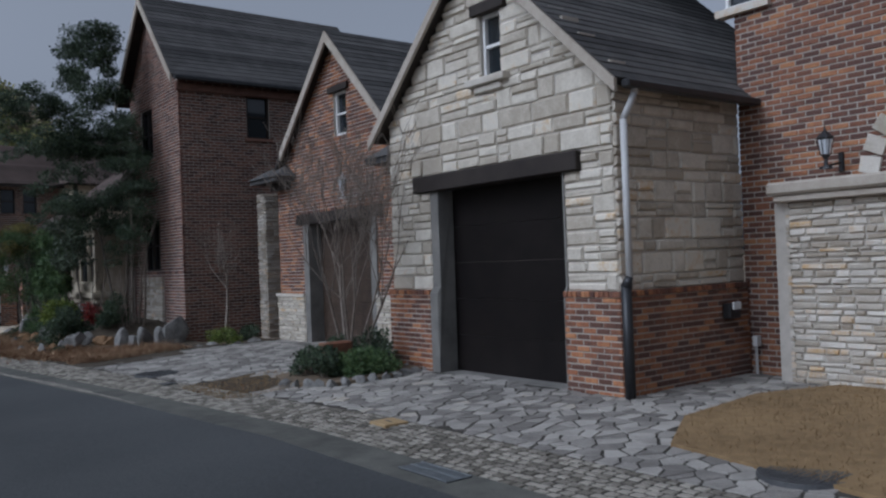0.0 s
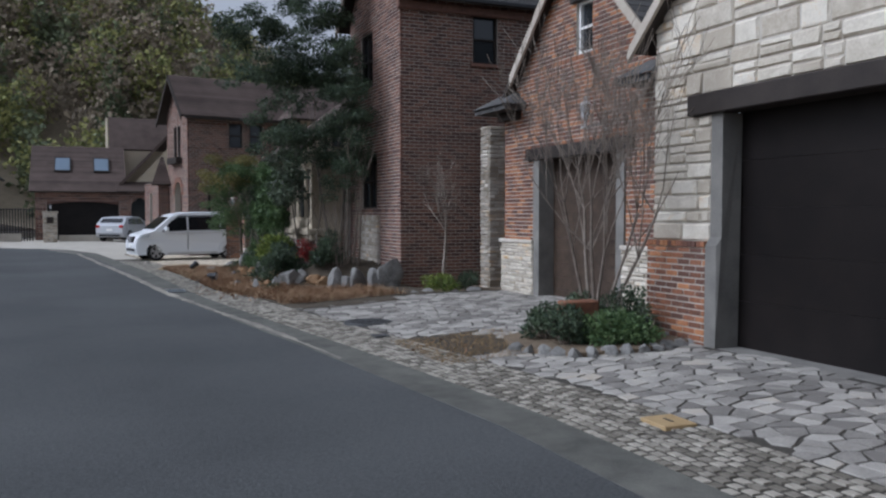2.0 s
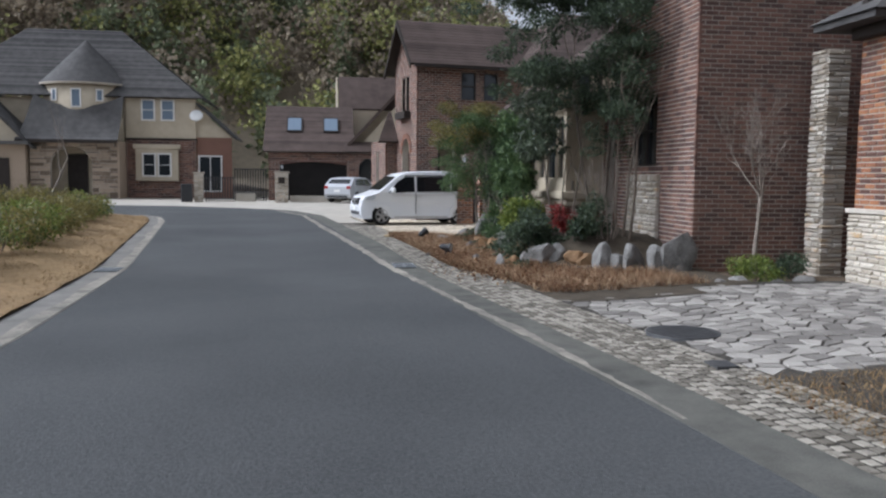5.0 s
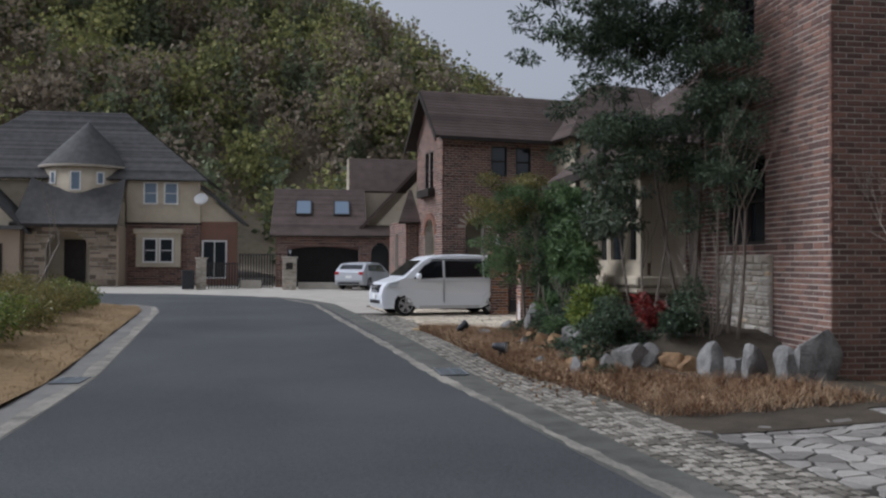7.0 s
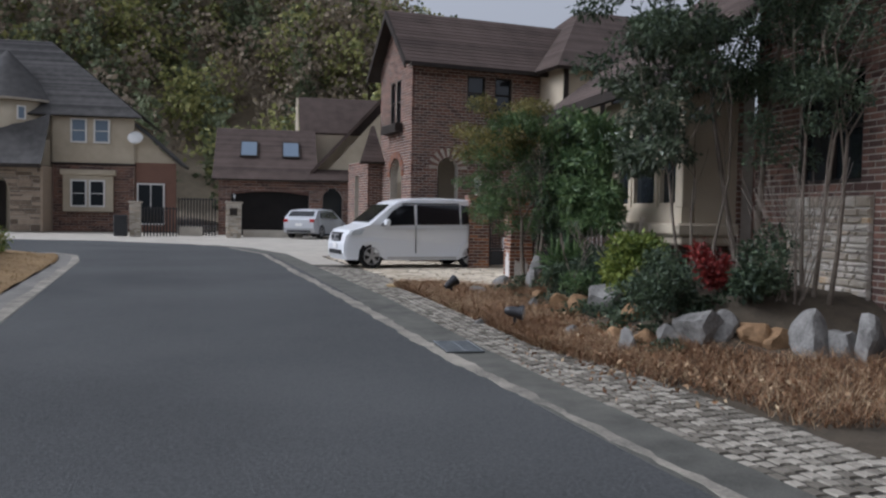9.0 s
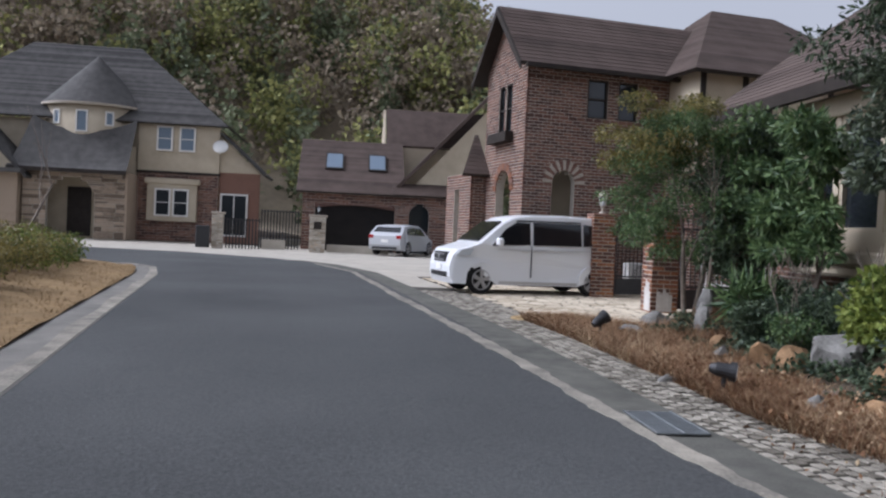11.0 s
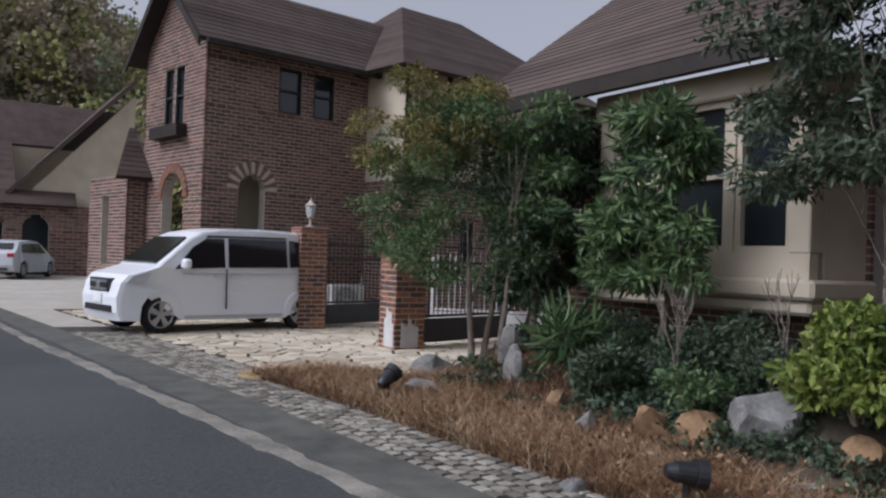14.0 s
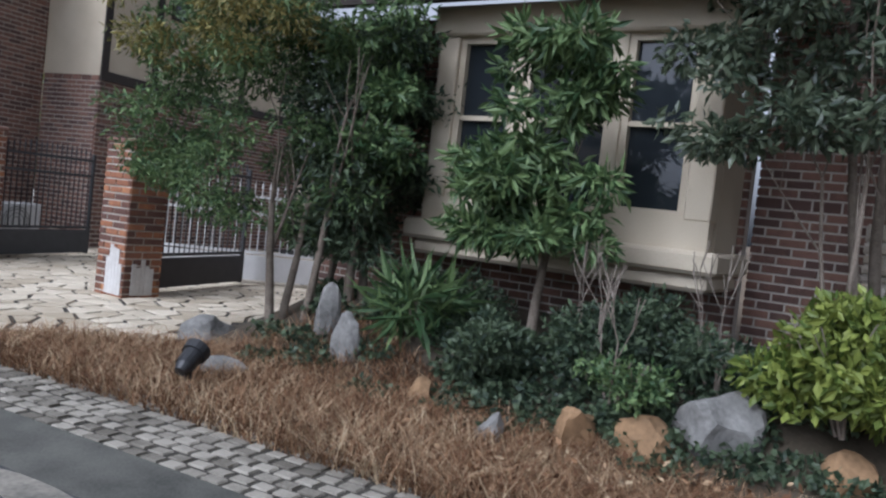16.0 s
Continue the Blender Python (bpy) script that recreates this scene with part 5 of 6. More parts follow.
def fence(x0, x1, y, h):
    f = thing("fence", "dark metal fence between the houses", "fence")
    for z in (.15, h - .1): bx("rail", x0, x1, y - .02, y + .02, z, z + .05, M_BLACK, f)
    n = int((x1 - x0) / .14)
    for i in range(n + 1):
        x = x0 + (x1 - x0) * i / n
        bx("slat", x - .03, x + .03, y - .012, y + .012, -.04, h, M_BLACK, f)
fence(-4.6, -3.1, 55.2, 1.4); fence(-3.2, -1.4, 57.2, 1.9)
bm = bmesh.new(); box(bm, -5.75, -5.15, 53.7, 53.95, 0, 1.0, bevel=.03)
tagged(part("trash_bin", bm, M_BLACK), "dark bin standing by the pillar", "bin")

# ---- covers and grates ----
def grate(x0, x1, y0, y1, lab):
    g = thing("drain_grate", lab, "drain grate", "drain grates")
    z = gz((x0 + x1) / 2, (y0 + y1) / 2) + .012
    sk = lambda y: (kerb_r(y) - kerb_r((y0 + y1) / 2)) if x0 > 0 else (kerb_l(y) - kerb_l((y0 + y1) / 2))
    n = int((y1 - y0) / .03)
    # no hollow here: a thin black plate paints the dark below the bars
    bx("pit_shade", x0, x1, y0, y1, z - .006, z - .002, M_BLACK, g)
    for i in range(n):
        y = y0 + (y1 - y0) * i / n
        bx("bar", x0, x1, y, y + .014, z - .002, z + .008, M_STEEL, g)
    for x in (x0, (x0 + x1) / 2, x1 - .015):
        bx("edge", x, x + .015, y0, y1, z - .001, z + .01, M_STEEL, g)
grate(3.2, 3.58, 20.55, 21.25, "galvanised steel grate in the gutter")
grate(4.88, 5.14, 5.1, 5.8, "galvanised steel grate in the gutter")
grate(-1.66, -1.3, 20.3, 20.85, "galvanised steel grate in the far gutter")
def cover(x, y, r, mat, lab):
    c = thing("manhole_cover", lab, "manhole cover")
    z = gz(x, y)
    bm = bmesh.new()
    bmesh.ops.create_cone(bm, cap_ends=True, segments=36, radius1=r, radius2=r - .01, depth=.05, matrix=Matrix.Translation((x, y, z + .001)))
    part("lid", bm, mat, c)
    bm = bmesh.new()
    for i in range(-6, 7):
        for j in range(-6, 7):
            if math.hypot(i, j) < 6: box(bm, x + i * r / 7 - .02, x + i * r / 7 + .02, y + j * r / 7 - .02, y + j * r / 7 + .02, z + .02, z + .031)
    o = part("studs", bm, mat, c); o["kind"] = "stuff"
cover(5.62, 14.35, .38, M_IRON, "dark iron manhole cover in the drive")
cover(6.77, 3.1, .36, M_IRON, "dark iron manhole cover in the lawn")
cover(3.75, 27.0, .28, M_TAN, "brown manhole cover in the yellow paving")
tp = thing("meter_cover", "tan rectangular meter cover among the setts", "cover")
mtp = Matrix.Translation((5.9, 7.48, gz(5.9, 7.5))) @ Matrix.Rotation(radians(88), 4, "Z")
bx("lid", -.17, .17, -.15, .15, -.02, .024, M_TAN, tp, bevel=.006, m=mtp)
bx("handle_slot", -.06, .06, -.012, .012, .022, .028, M_BLACK, tp, m=mtp)
bx("valve_lid", 5.25, 5.45, 12.85, 13.1, -.16, gz(5.35, 13) + .02, M_IRON); tagged(bpy.data.objects["valve_lid"], "mossy square lid among the setts", "cover")

# ---- garden: mound, rocks ----
def mound(x, y):
    return gz(x, y) + .45 * ss((x - 5.1 + .12 * math.sin(y * 2.3)) / 1.3) * ss((y - 19.6) / 1.2) * ss((27 - y) / 1.0)
V, F = [], []
xs, ys = [3.4 + .15 * i for i in range(32)], [16.6 + .2 * j for j in range(55)]
for y in ys:
    for x in xs:
        e = kerb_r(y) + GUT + COB
        V.append((max(x, e - .1), y, mound(x, y) + (.015 if x > e else -.03) + .012 * math.sin(x * 9) * math.sin(y * 7)))
for j in range(len(ys) - 1):
    for i in range(len(xs) - 1):
        cxx, cyy = xs[i] + .07, ys[j] + .1
        if cyy > 25.6 and cxx > 4.3 + 0 and cyy > 26.3 + (cxx - 4) * .3: continue
        if cyy < 17.3 and cxx > 7: continue
        k = j * len(xs) + i; F.append((k, k + 1, k + len(xs) + 1, k + len(xs)))
tagged(obj("garden_bed", V, F, M_BED, None, "", True), "dark garden soil with litter", "ground", kind="structure")

def rock(x, y, z, sx, sy, sz, seed, mat, label, name="rock", rot=0):
    bm = bmesh.new()
    bmesh.ops.create_icosphere(bm, subdivisions=3, radius=1)
    rr = random.Random(seed)
    off = Vector((rr.uniform(-9, 9), rr.uniform(-9, 9), rr.uniform(-9, 9)))
    cuts = [(Vector((rr.uniform(-1, 1), rr.uniform(-1, 1), rr.uniform(-.5, 1))).normalized(), rr.uniform(.55, .85)) for _ in range(9)]
    for v in bm.verts:
        c = v.co.copy()
        for nn, d in cuts:
            t = c.dot(nn) - d
            if t > 0: c -= nn * t
        c *= 1 + .14 * noise.noise(c * 1.6 + off) + .05 * noise.noise(c * 5 + off)
        v.co = Vector((c.x * sx, c.y * sy, c.z * sz))
    bm.transform(Matrix.Translation((x, y, z + sz * .55)) @ Matrix.Rotation(radians(rot), 4, "Z"))
    return tagged(part(name, bm, mat), label, "rock", "garden rocks")
L_R, L_Y, L_S = "grey weathered rock edging the garden", "ochre sandstone rock edging the garden", "standing grey stone slab against the brick"
for i, (x, y, sx, sy, sz, mt_, lb) in enumerate((
        (7.55, 19.0, .42, .16, .5, M_ROCK, L_S), (7.05, 19.45, .34, .18, .36, M_ROCK, L_S), (6.62, 19.75, .3, .2, .34, M_ROCK, L_R), (6.2, 20.1, .2, .2, .2, M_ROCK_Y, L_Y),
        (5.72, 20.25, .28, .2, .28, M_ROCK, L_R), (5.3, 20.6, .2, .2, .18, M_ROCK_Y, L_Y), (5.0, 20.4, .13, .13, .22, M_ROCK, L_R), (5.15, 21.1, .2, .17, .17, M_ROCK_Y, L_Y),
        (5.62, 22.4, .27, .25, .27, M_ROCK, L_R), (5.38, 22.75, .22, .2, .2, M_ROCK_Y, L_Y), (5.3, 23.12, .2, .14, .26, M_ROCK_Y, L_Y), (5.0, 23.5, .1, .1, .2, M_ROCK, L_R),
        (5.5, 25.05, .13, .12, .27, M_ROCK, L_R), (5.68, 25.4, .12, .12, .3, M_ROCK, L_R), (5.5, 26.55, .26, .18, .2, M_ROCK, L_R), (4.08, 22.5, .2, .14, .09, M_ROCK, L_R), (4.25, 22.15, .24, .15, .09, M_ROCK_Y, L_Y),
        (4.45, 21.8, .18, .14, .08, M_ROCK, L_R), (4.7, 23.45, .14, .11, .09, M_ROCK_Y, L_Y), (6.1, 22.0, .16, .14, .22, M_ROCK, L_R), (5.7, 21.7, .2, .17, .15, M_ROCK_Y, L_Y), (5.35, 24.25, .15, .12, .17, M_ROCK_Y, L_Y),
        (7.3, 19.15, .26, .18, .34, M_ROCK, L_S), (6.84, 19.62, .22, .18, .28, M_ROCK, L_R), (6.4, 19.95, .2, .16, .2, M_ROCK_Y, L_Y), (5.97, 20.2, .2, .17, .22, M_ROCK, L_R), (5.5, 20.45, .18, .16, .2, M_ROCK, L_R), (8.0, 17.75, .16, .14, .1, M_ROCK, L_R), (7.6, 17.6, .14, .12, .09, M_ROCK, L_R), (9.0, 17.7, .2, .15, .1, M_ROCK, L_R), (8.5, 17.6, .15, .13, .09, M_ROCK, L_R), (4.95, 22.7, .12, .1, .1, M_ROCK, L_R), (5.15, 21.65, .22, .16, .13, M_ROCK, L_R), (4.72, 25.5, .2, .12, .17, M_ROCK, L_R), (4.41, 23.2, .13, .1, .1, M_ROCK_Y, L_Y), (4.33, 23.72, .11, .09, .08, M_ROCK, L_R), (4.75, 21.2, .14, .12, .17, M_ROCK, L_R))):
    rock(x, y, mound(x, y) - .08, sx, sy, sz, 500 + i, mt_, lb, rot=i * 37)
bv_ = BED
for i in range(16):
    t = i / 16 * (len(bv_) - 3)
    k = int(t); f = t - k
    x = bv_[k][0] + (bv_[k + 1][0] - bv_[k][0]) * f; y = bv_[k][1] + (bv_[k + 1][1] - bv_[k][1]) * f
    rock(x, y, gz(x, y) - .04, .12, .08, .10, 600 + i, M_ROCK, "small upright grey stone edging the planting bed", "edging_stone", i * 50)
prism("planting_bed", [(x, y, gz(x, y) - .02) for x, y in BED], (0, 0, .07), M_SOIL); tagged(bpy.data.objects["planting_bed"], "small soil bed between the drives", "ground", kind="structure")
prism("lawn", [(x, y, gz(x, y) - .04) for x, y in LAWN_A], (0, 0, .075), M_LAWN); tagged(bpy.data.objects["lawn"], "dry brown lawn beside the drive", "lawn", kind="structure")
V, F = [], []
for j in range(60):
    y = -10 + j * .82
    e = kerb_l(min(y, 38.5)) - GUT
    for i in range(13):
        t = i / 12
        V.append((e - 14 * t ** 1.5, y, gz(0, y) + .03 + .35 * ss(t * 1.6) + .02 * math.sin(i * 3 + j * 2)))
for j in range(59):
    if -10 + j * .82 > 36.2: break
    for i in range(12):
        k = j * 13 + i; F.append((k, k + 1, k + 14, k + 13))
tagged(obj("lawn_island", V, F, M_LAWN, None, "", True), "dry tawny lawn along the lane", "lawn", kind="structure")

def spotlight(x, y, z, aim, label):
    s = thing("garden_spotlight", label, "spotlight")
    bm = bmesh.new()
    cyl(bm, (x, y, z - .05), (x, y, z + .16), .022); cyl(bm, (x, y, z), (x, y, z + .03), .05)
    part("stake", bm, M_BLACK, s)
    a = Vector(aim).normalized()
    c = Vector((x, y, z + .2))
    bm = bmesh.new()
    cyl(bm, c - a * .12, c - a * .07, .035, .055, 16); cyl(bm, c - a * .07, c + a * .04, .06, .066, 16); cyl(bm, c + a * .04, c + a * .1, .08, .088, 16)
    part("head", bm, M_BLACK, s)
    bm = bmesh.new(); cyl(bm, c + a * .1, c + a * .106, .07, .07, 14); part("lens", bm, M_LENS, s)
spotlight(4.25, 25.25, .0, (.75, .25, .5), "black garden spotlight at the lawn edge")
spotlight(4.28, 21.86, -.05, (.85, -.45, -.1), "black garden spotlight lying in dry grass")
spotlight(7.9, 10.45, .0, (.2, .1, .8), "white and dark garden lamp in the planting bed")

# ---- plants ----
def shrub(x, y, z, r, h, n, size, mat, label, seed, name="shrub", stems=5, aspect=.45, droop=.1):
    s = thing(name, label, "shrub", "")
    rr = random.Random(seed)
    segs, cl = [], []
    for i in range(stems):
        a = rr.uniform(0, 6.28); d = Vector((math.cos(a) * .5, math.sin(a) * .5, 1))
        grow(rr, (x + .05 * math.cos(a), y + .05 * math.sin(a), z - .03), d, h * .6, .012, 1, segs, .5, None, 2)
    limbs("stems", segs, M_TWIG, s, 5)
    for i in range(14):
        a, q, u = rr.uniform(0, 6.28), rr.random() ** .6, rr.random()
        e = .25 * r + rr.uniform(0, .22) * r
        cl.append((x + r * .8 * q * math.cos(a), y + r * .8 * q * math.sin(a), z + h * (.2 + .7 * u * (1 - .4 * q)), e, e, e * .8))
    leaves("foliage", cl, n, size, mat, s, seed, aspect=aspect, droop=droop)
    return s

def tree(x, y, z, label, seed, trunks, lean, height, clumps, n, size, mat, name="tree", extra=None, aspect=.42, depth=2, r0=.05):
    t = thing(name, label, "tree")
    rr = random.Random(seed)
    segs, tips = [], []
    for i in range(trunks):
        a = i * 2.4 + rr.random()
        grow(rr, (x + .1 * i * math.cos(a), y + .1 * i * math.sin(a), z - .05), (math.cos(a) * lean, math.sin(a) * lean, 1), height, r0 * rr.uniform(.8, 1.1), depth, segs, .55, tips, 2, .2)
    limbs("trunk", segs, M_BARK, t, 7)
    leaves("crown", clumps, n, size, mat, t, seed, aspect=aspect)
    if extra: leaves("outer_crown", extra[0], extra[1], size, extra[2], t, seed + 1, aspect=aspect)
    return t
def clumps_in(cx, cy, z0, z1, rx, ry, k, seed, size=(.25, .5), shape=None):
    rr = random.Random(seed); out = []
    for i in range(k):
        u = rr.random(); a = rr.uniform(0, 6.28); q = math.sqrt(rr.random())
        w = shape(u) if shape else math.sin(math.pi * (.15 + .8 * u)) ** .6
        e = rr.uniform(*size)
        out.append((cx + rx * w * q * math.cos(a), cy + ry * w * q * math.sin(a), z0 + (z1 - z0) * u, e, e, e * .55))
    return out
# small multi-stemmed tree at the court corner
tree(5.75, 26.0, .0, "slender three-stemmed evergreen tree with olive crown", 11, 3, .08, 1.25, clumps_in(5.75, 26.5, 1.0, 3.0, 1.15, 1.1, 70, 3, (.16, .36)), 22000, .066, M_LEAF, extra=(clumps_in(5.4, 26.4, 2.3, 3.2, 1.05, .95, 28, 4, (.14, .28)), 7000, M_LEAF_O), aspect=.32, r0=.045)
tree(6.3, 26.1, .1, "leaning thin tree beside the gate", 12, 1, .35, 1.15, clumps_in(7.0, 26.2, 1.1, 2.9, .8, .8, 30, 5, (.18, .36)), 9000, .075, M_LEAF_DK, aspect=.35, r0=.045)
# tall dark tree before the tower, its upper boughs reaching over the lane
tree(7.25, 21.8, .35, "tall dark evergreen tree with airy layered crown", 13, 2, .1, 3.3, clumps_in(6.75, 22.0, 2.9, 7.9, 1.8, 1.7, 150, 6, (.16, .38), lambda u: 1.0 - .65 * u), 38000, .085, M_LEAF_DK, name="evergreen_tree", extra=(clumps_in(5.3, 21.9, 4.5, 6.2, 1.5, 1.3, 60, 66, (.12, .28), lambda u: 1.0 - .5 * u), 9000, M_LEAF_DK), r0=.05, aspect=.34)
tree(7.3, 20.7, .3, "slim dark evergreen against the brick tower", 18, 3, .12, 1.9, clumps_in(7.15, 20.75, 1.9, 5.6, .6, .75, 60, 18, (.14, .3)), 12000, .07, M_LEAF_DK, aspect=.34, r0=.03)
tree(6.3, 25.6, .3, "broad-leaved evergreen with lush green foliage", 14, 2, .1, 1.1, clumps_in(6.35, 25.8, .8, 2.9, .5, .5, 36, 7, (.2, .34)), 9500, .09, M_LEAF_DK, extra=(clumps_in(6.2, 25.6, 1.6, 2.9, .45, .5, 16, 77, (.16, .3)), 3500, M_LEAF), aspect=.35)
tree(6.5, 22.0, .35, "evergreen with glossy pale-lit leaves", 15, 3, .25, 1.5, clumps_in(6.15, 22.35, 1.9, 3.5, .55, .95, 40, 8, (.12, .28)), 5200, .085, M_LEAF_GL, aspect=.42, r0=.026)
tree(6.25, 23.95, .45, "rhododendron with whorled green leaves by the bay", 16, 1, .2, .8, clumps_in(6.05, 23.95, 1.15, 1.9, .4, .8, 30, 9, (.12, .22)), 4200, .13, M_LEAF, extra=(clumps_in(6.1, 23.85, 1.8, 2.75, .35, .5, 18, 99, (.12, .2)), 2000, M_LEAF), aspect=.26)
shrub(5.72, 21.75, .35, .55, .7, 4200, .08, M_LEAF_Y, "round bush with bright yellow-green leaves", 21, aspect=.5)
shrub(5.6, 20.9, .25, .55, .6, 4200, .06, M_LEAF_DK, "low dark clipped shrub among the rocks", 22)
shrub(6.5, 21.3, .4, .3, .75, 900, .07, M_LEAF_R, "small shrub with red winter leaves", 23)
shrub(5.75, 24.1, .3, .45, .28, 3500, .06, M_LEAF_DK, "low dark ground-covering shrub", 24)
shrub(6.1, 23.1, .4, .55, .42, 5200, .06, M_LEAF_DK, "dense dark shrub under the bay window", 25)
shrub(6.4, 24.9, .35, .55, .45, 5200, .06, M_LEAF_DK, "dense dark shrub under the bay window", 26)
shrub(5.5, 22.9, .3, .3, .3, 900, .05, M_LEAF, "low green groundcover between the rocks", 27)
shrub(6.8, 20.7, .3, .5, 1.0, 3000, .07, M_LEAF_DK, "thin dark shrub in front of the brick wall", 28)
shrub(5.9, 22.5, .4, .4, .35, 1800, .05, M_LEAF_DK, "low groundcover behind the pale rock", 29)
shrub(5.95, 24.75, .4, .3, .3, 420, .34, M_LEAF, "spiky green grassy tuft beside the stones", 30, aspect=.06)
shrub(8.4, 17.95, -.02, .4, .35, 2200, .05, M_LEAF_Y, "low yellow-green shrub at the wall foot", 31)
shrub(9.1, 18.2, -.02, .4, .35, 1800, .05, M_LEAF_DK, "low dark shrub at the wall foot", 32)
for i, (x, y, r, h, mt_) in enumerate(((7.9, 10.75, .42, .7, M_LEAF_DK), (7.35, 10.5, .42, .4, M_LEAF), (6.95, 10.75, .38, .42, M_LEAF_DK), (7.6, 11.4, .45, .6, M_LEAF_DK), (7.0, 11.3, .4, .45, M_LEAF_DK), (7.7, 10.35, .35, .35, M_LEAF))):
    shrub(x, y, .02, r, h, 2600, .055, mt_, "low leafy shrub in the planting bed", 40 + i)
fp = thing("planter_pot", "small terracotta planter in the bed", "planter")
bx("pot", 7.0, 7.5, 10.85, 11.05, .3, .5, M_BRICK, fp, bevel=.02); bx("stand", 7.05, 7.45, 10.9, 11.0, .0, .3, M_DARKWOOD, fp)
def bare(x, y, z, h, stems, label, seed, r=.02, spread=.35, depth=3, kids=2):
    t = thing("bare_tree", label, "tree"); rr = random.Random(seed); segs = []
    for i in range(stems):
        a = i * 6.28 / stems + rr.random()
        lean = rr.uniform(.15, .6)
        grow(rr, (x + .06 * math.cos(a), y + .06 * math.sin(a), z - .03), (math.cos(a) * lean, math.sin(a) * lean, 1), h * .3, r * rr.uniform(.7, 1.1), depth, segs, spread, None, kids, .3)
    limbs("branch_frame", segs, M_TWIG, t, 5)
bare(7.65, 11.2, .0, 5.8, 6, "bare multi-stemmed shrub tree in the planting bed", 51, .034, .5, 3, 3)
bare(8.6, 18.4, .0, 4.2, 1, "small bare tree before the brick tower", 52, .05, .7, 3, 3)
bare(5.8, 23.3, .35, 1.6, 2, "leafless twiggy shrub under the window", 53, .012, .5, 2)
bare(5.5, 23.0, .3, 1.4, 2, "leafless grey twiggy shrub", 54, .010, .5, 2)
bare(7.0, 20.6, .3, 2.6, 8, "bare reddish twiggy shrub before the wall", 55, .014, .3, 2)
bare(6.2, 22.6, .4, 1.6, 2, "leafless twiggy shrub among rocks", 56, .010, .45, 2)
gc = thing('ground_cover', 'trailing dark ivy ground cover among the rocks', 'ground cover')
gc_c = [(x, y, mound(x, y) + .05, .22, .22, .07) for x, y in ((5.35 + .3 * (i % 6) + .1 * math.sin(i * 1.7), 20.2 + .21 * i) for i in range(30))] + [(x, y, mound(x, y) + .05, .2, .2, .06) for x, y in ((5.2 + .4 * (i % 3), 20.6 + .33 * i) for i in range(17))] + [(x, y, mound(x, y) + .06, .2, .2, .08) for x, y in ((5.45 + .23 * (i % 4), 22.2 + .075 * i) for i in range(26))]
leaves('ivy', gc_c, 21000, .05, M_LEAF_DK, gc, 88, aspect=.7)
# pole-like young tree and hedge on the lawn island
bare(-10.1, 45, .0, 8.0, 1, "thin leaning bare street tree", 57, .09, .5, 2)
rr = random.Random(61)
for i in range(13):
    y = 19 + i * 1.45
    x = kerb_l(min(y, 36)) - GUT - 1.7 - rr.uniform(0, .3)
    shrub(x, min(y, 35.4), .12, .8, .85, 2600, .07, rr.choice((M_LEAF_O, M_LEAF_Y, M_LEAF_O)), "yellowing hedge bush on the dry lawn", 700 + i, name="hedge_bush")
    if i % 2: shrub(x - 1.5, min(y, 35.2), .25, .9, .9, 2200, .08, M_LEAF_O, "yellowing hedge bush on the dry lawn", 730 + i, name="hedge_bush")

# ---- dry grass ----
def blades(name, n, region, h, mat, label, seed, base):
    rg_ = np.random.RandomState(seed); V, F = [], []
    cnt = 0
    while cnt < n:
        x, y = region(rg_)
        if x is None: continue
        z = base(x, y)
        hh = h * rg_.uniform(.25, 1.2); a = rg_.uniform(0, 6.28); b = rg_.uniform(.4, 2.6) * hh
        dx, dy = math.cos(a), math.sin(a); w = .002 + .0025 * rg_.rand()
        k = len(V)
        V += [(x - dy * w, y + dx * w, z), (x + dy * w, y - dx * w, z), (x + dx * b * .35 + dy * w * .7, y + dy * b * .35 - dx * w * .7, z + hh * .6), (x + dx * b * .35 - dy * w * .7, y + dy * b * .35 + dx * w * .7, z + hh * .6), (x + dx * b, y + dy * b, z + hh)]
        F += [(k, k + 1, k + 2, k + 3), (k + 3, k + 2, k + 4)]
        cnt += 1
    tagged(obj(name, V, F, mat), label, "grass", kind="stuff")
def reg_garden(rg_):
    y = rg_.uniform(17.4, 27.0)
    e = kerb_r(y) + GUT + COB
    far = interp(y, [(17.4, 7.4), (19, 7.2), (20, 5.8), (21, 5.0), (22.5, 5.25), (24, 5.5), (25.4, 6.0), (26.2, 5.2), (27, 4.4)])
    e += .12 if y < 19 else -.28 * ss((y - 19) / 2)
    x = e - .05 + (far - e + .05) * rg_.rand()
    if rg_.rand() > .6 + .4 * ss((y - 19.5) / 2) : return None, None
    return x, y
blades("dry_grass", 60000, reg_garden, .15, M_STRAW, "long dry reddish-brown grass", 5, lambda x, y: mound(x, y) - .01)
def reg_isl(rg_):
    y = rg_.uniform(8, 36); e = kerb_l(y) - GUT
    return e - 2.6 * rg_.rand() ** 1.3, y
blades("dry_turf", 16000, reg_isl, .06, M_LAWN, "short dry tawny turf", 6, lambda x, y: gz(0, y) + .03 + .35 * ss(((kerb_l(y) - GUT - x) / 14) ** .667 * 1.6) - .01)
def reg_a(rg_):
    x, y = rg_.uniform(6.4, 10.5), rg_.uniform(1.2, 5.1)
    return (x, y) if inside((x, y), LAWN_A) else (None, None)
blades("dry_turf", 7000, reg_a, .05, M_LAWN, "short dry tawny turf", 7, lambda x, y: gz(x, y) + .03)
def reg_s(rg_):
    x, y = rg_.uniform(5.3, 6.9), rg_.uniform(10.6, 12.5)
    return x, y
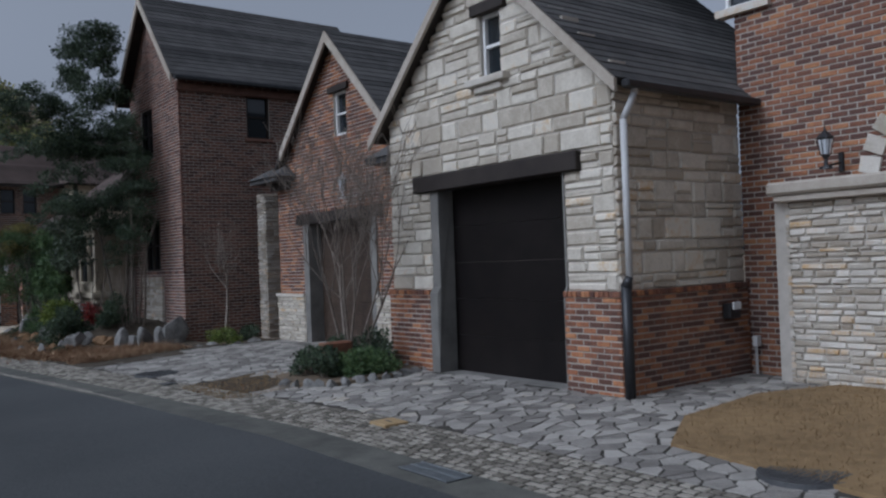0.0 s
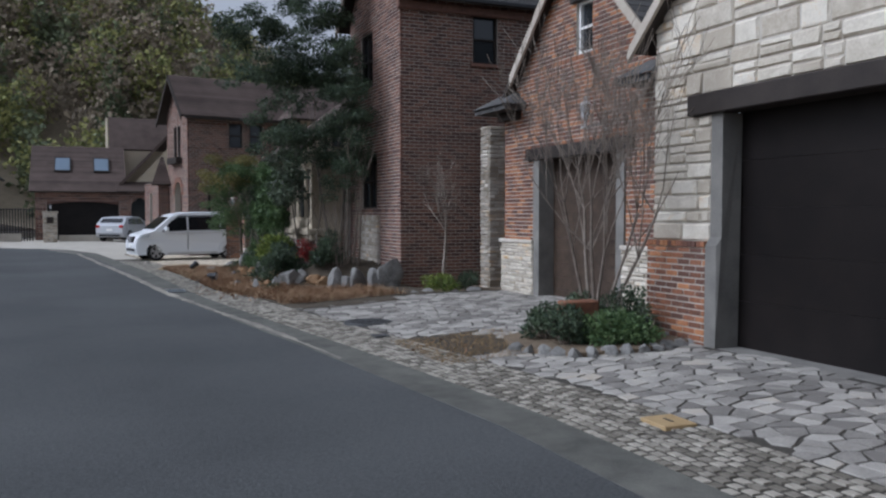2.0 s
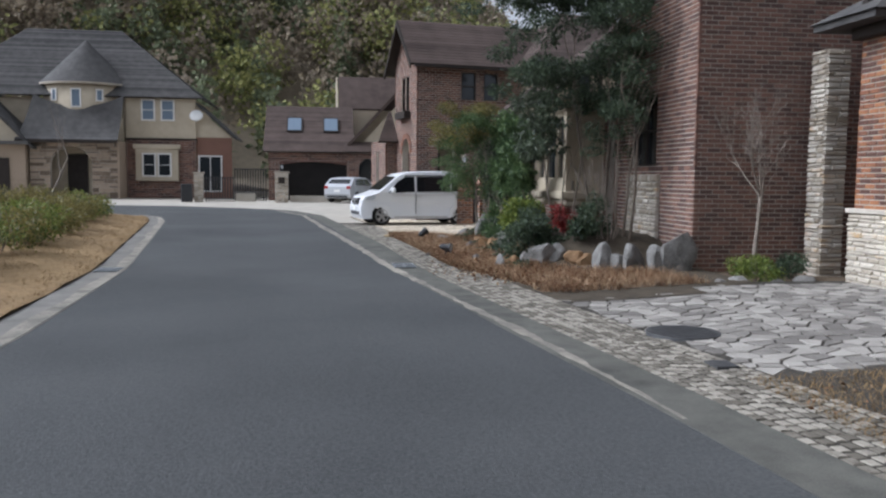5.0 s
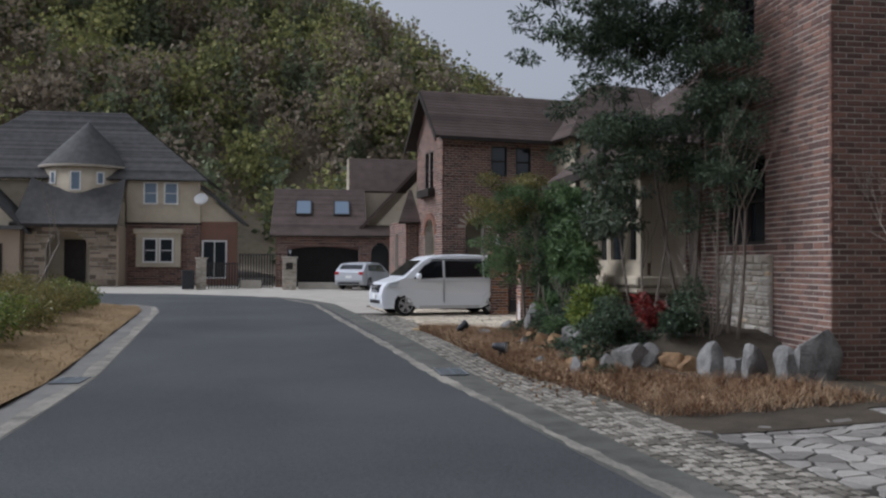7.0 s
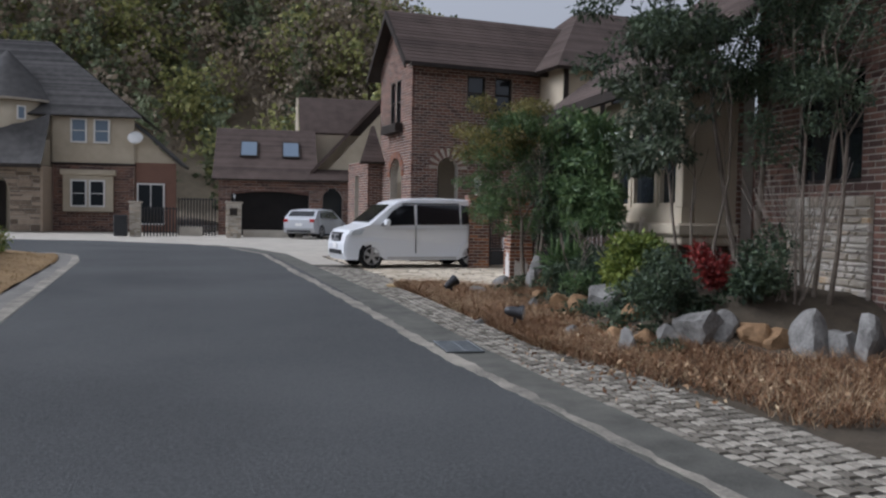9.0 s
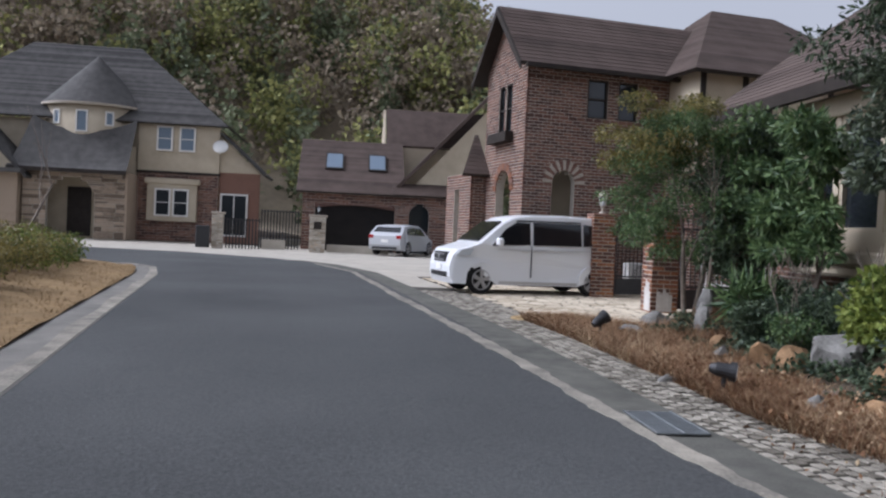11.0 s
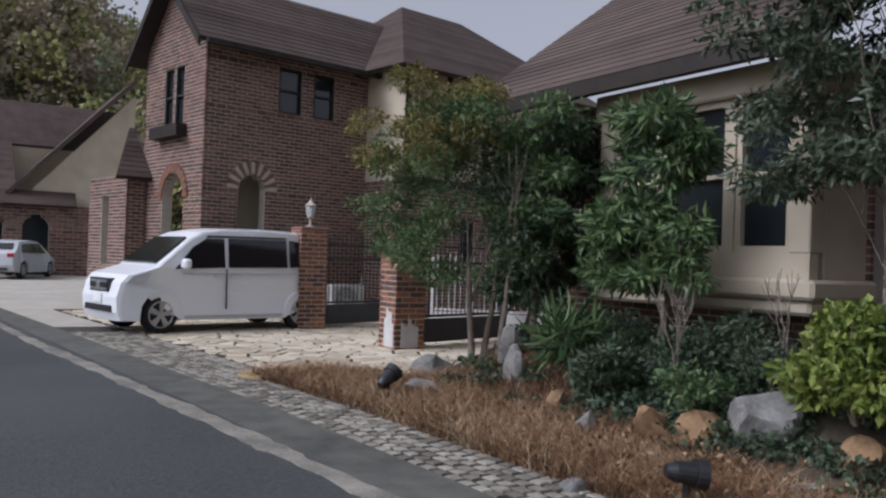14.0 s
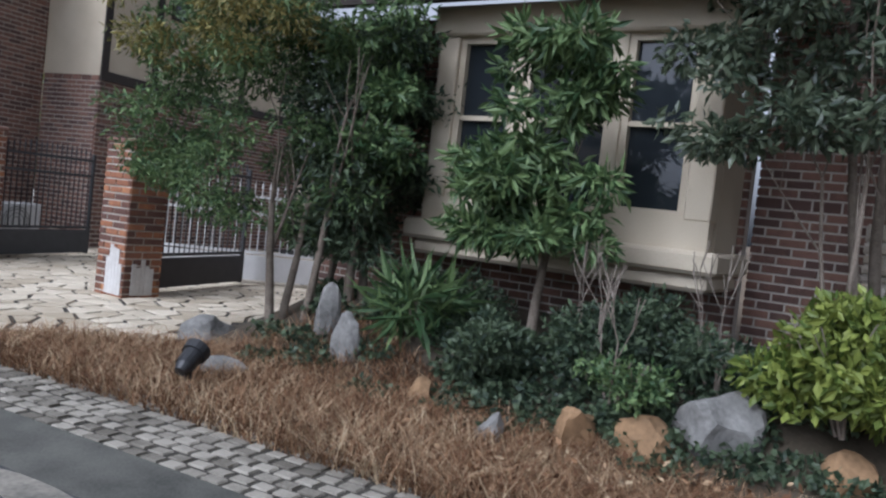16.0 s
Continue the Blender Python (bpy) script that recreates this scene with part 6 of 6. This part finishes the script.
blades("dry_turf", 4500, reg_s, .05, M_LAWN, "dry tawny grass between the drives", 8, lambda x, y: gz(x, y) - .012)
V, F = [], []
leaves("fallen_leaves", [(5.2, 19.6, -.01, 1.6, 2.2, .02), (5.0, 22.5, .05, .8, 2.0, .03), (6.0, 11.6, -.09, .7, .8, .01)], 1500, .05, M_STRAW, None, 9, kind="stuff")
tagged(bpy.data.objects["fallen_leaves"], "scattered fallen brown leaves", "leaves")

# ---- small wall fixtures ----
fx = thing("outlet_box", "dark outdoor outlet box with white front", "outlet")
bx("case", 10.35, 10.62, 6.08, 6.2, .78, .98, M_BLACK, fx, bevel=.02); bx("front", 10.4, 10.58, 6.05, 6.08, .9, 1.0, M_WHITE, fx, bevel=.01)
mt2 = thing("tap_post", "pale pipe and box on the brick wall", "pipe")
bx("box", 10.86, 10.96, 6.02, 6.1, .38, .52, M_WHITE, mt2, bevel=.01)
bm = bmesh.new(); cyl(bm, (10.91, 6.07, -.03), (10.91, 6.07, .38), .018); part("pipe", bm, M_PIPE, mt2)
wr = thing("garden_ornament", "small white sculpted ornament against the brick", "ornament")
bm = bmesh.new(); cyl(bm, (8.25, 10.95, .0), (8.22, 10.93, .3), .07, .03, 8); bmesh.ops.create_icosphere(bm, subdivisions=2, radius=.06, matrix=Matrix.Translation((8.22, 10.93, .33))); part("figure", bm, M_WHITE, wr)

# ---- paving pieces ----
rp = random.Random(15)
cells = crazy(5.0, 11.0, 1.5, 17.4, .205, drive_keep, rp, drive_cut)
cells.sort(key=lambda c: (abs(c[0][1] - 9)))
bed_ob = bpy.data.objects["drive_bed"]
for s, poly in cells[:300]:
    V, F = [], []
    stone_mesh(s, poly, rp, V, F)
    obj("flagstone", V, F, M_FLAG_OB, bed_ob)
V, F = [], []
for s, poly in cells[300:]:
    stone_mesh(s, poly, rp, V, F)
if V:
    M_FLAG = material("flagstone", (0.165, 0.152, 0.135), (0.38, 0.355, 0.315), 0.8, 4, 0.35, 50, 0.5)
    o = obj("flagstones", V, F, M_FLAG, bed_ob); o["kind"] = "stuff"
V, F = [], []
def court_keep(s):
    x, y = s
    return x > kerb_r(y) + GUT + COB and not (y < 26.3 + (x - 4) * .3) and x < 14 and y < 36.5 and not (x > 5.2 and y > 34.5 + (x - 5.1) * .176)
for s, poly in crazy(3.0, 14.0, 25.6, 36.8, .27, court_keep, rp, drive_cut, .019):
    stone_mesh(s, poly, rp, V, F)
o = obj("yellow_flagstones", V, F, M_FLAG_Y, bpy.data.objects["court_bed"]); o["kind"] = "stuff"
# setts: rows along the gutter
V, F = [], []
sb = bpy.data.objects["sett_bed"]
nrow, near_n = 9, 0
wrow = COB / nrow
shared = []
for k in range(12):
    v, f = [], []
    a, b = wrow / 2 - .013, .047 + .003 * (k % 3)
    j = lambda: rp.uniform(-.0035, .0035)
    for sc, z in ((1.0, -.03), (1.0, .004), (.92, .010 + .002 * (k % 2))):
        for qx, qy in ((-1, -1), (1, -1), (1, 1), (-1, 1)):
            v.append((qx * a * sc + j(), qy * b * sc + j(), z))
    f = [(0, 1, 5, 4), (1, 2, 6, 5), (2, 3, 7, 6), (3, 0, 4, 7), (4, 5, 9, 8), (5, 6, 10, 9), (6, 7, 11, 10), (7, 4, 8, 11), (8, 9, 10, 11)]
    me = bpy.data.meshes.new("sett"); me.from_pydata(v, [], f); me.materials.append(M_COBBLE_OB)
    shared.append((me, v, f))
for r in range(nrow):
    y = -6.0 + (r % 2) * .07
    while y < 32:
        x = kerb_r(y) + GUT + wrow * (r + .5)
        slope = (kerb_r(y + .3) - kerb_r(y - .3)) / .6
        me, v, f = shared[rp.randrange(12)]
        m = Matrix.Translation((x, y, gz(x, y) - .008 + rp.uniform(-.003, .003))) @ Matrix.Rotation(-math.atan(slope), 4, "Z") @ Matrix.Rotation(rp.uniform(-.03, .03), 4, "X")
        if 7.3 < y < 12.2 and near_n < 300:
            ob = new("sett", me); ob.parent = sb; ob.matrix_basis = m; near_n += 1
        elif not (5.68 < x < 6.12 and 7.25 < y < 7.7):
            k = len(V); V += [m @ Vector(q) for q in v]; F += [tuple(i + k for i in q) for q in f]
        y += .127 + rp.uniform(-.005, .005)
o = obj("setts", V, F, M_COBBLE, sb); o["kind"] = "stuff"
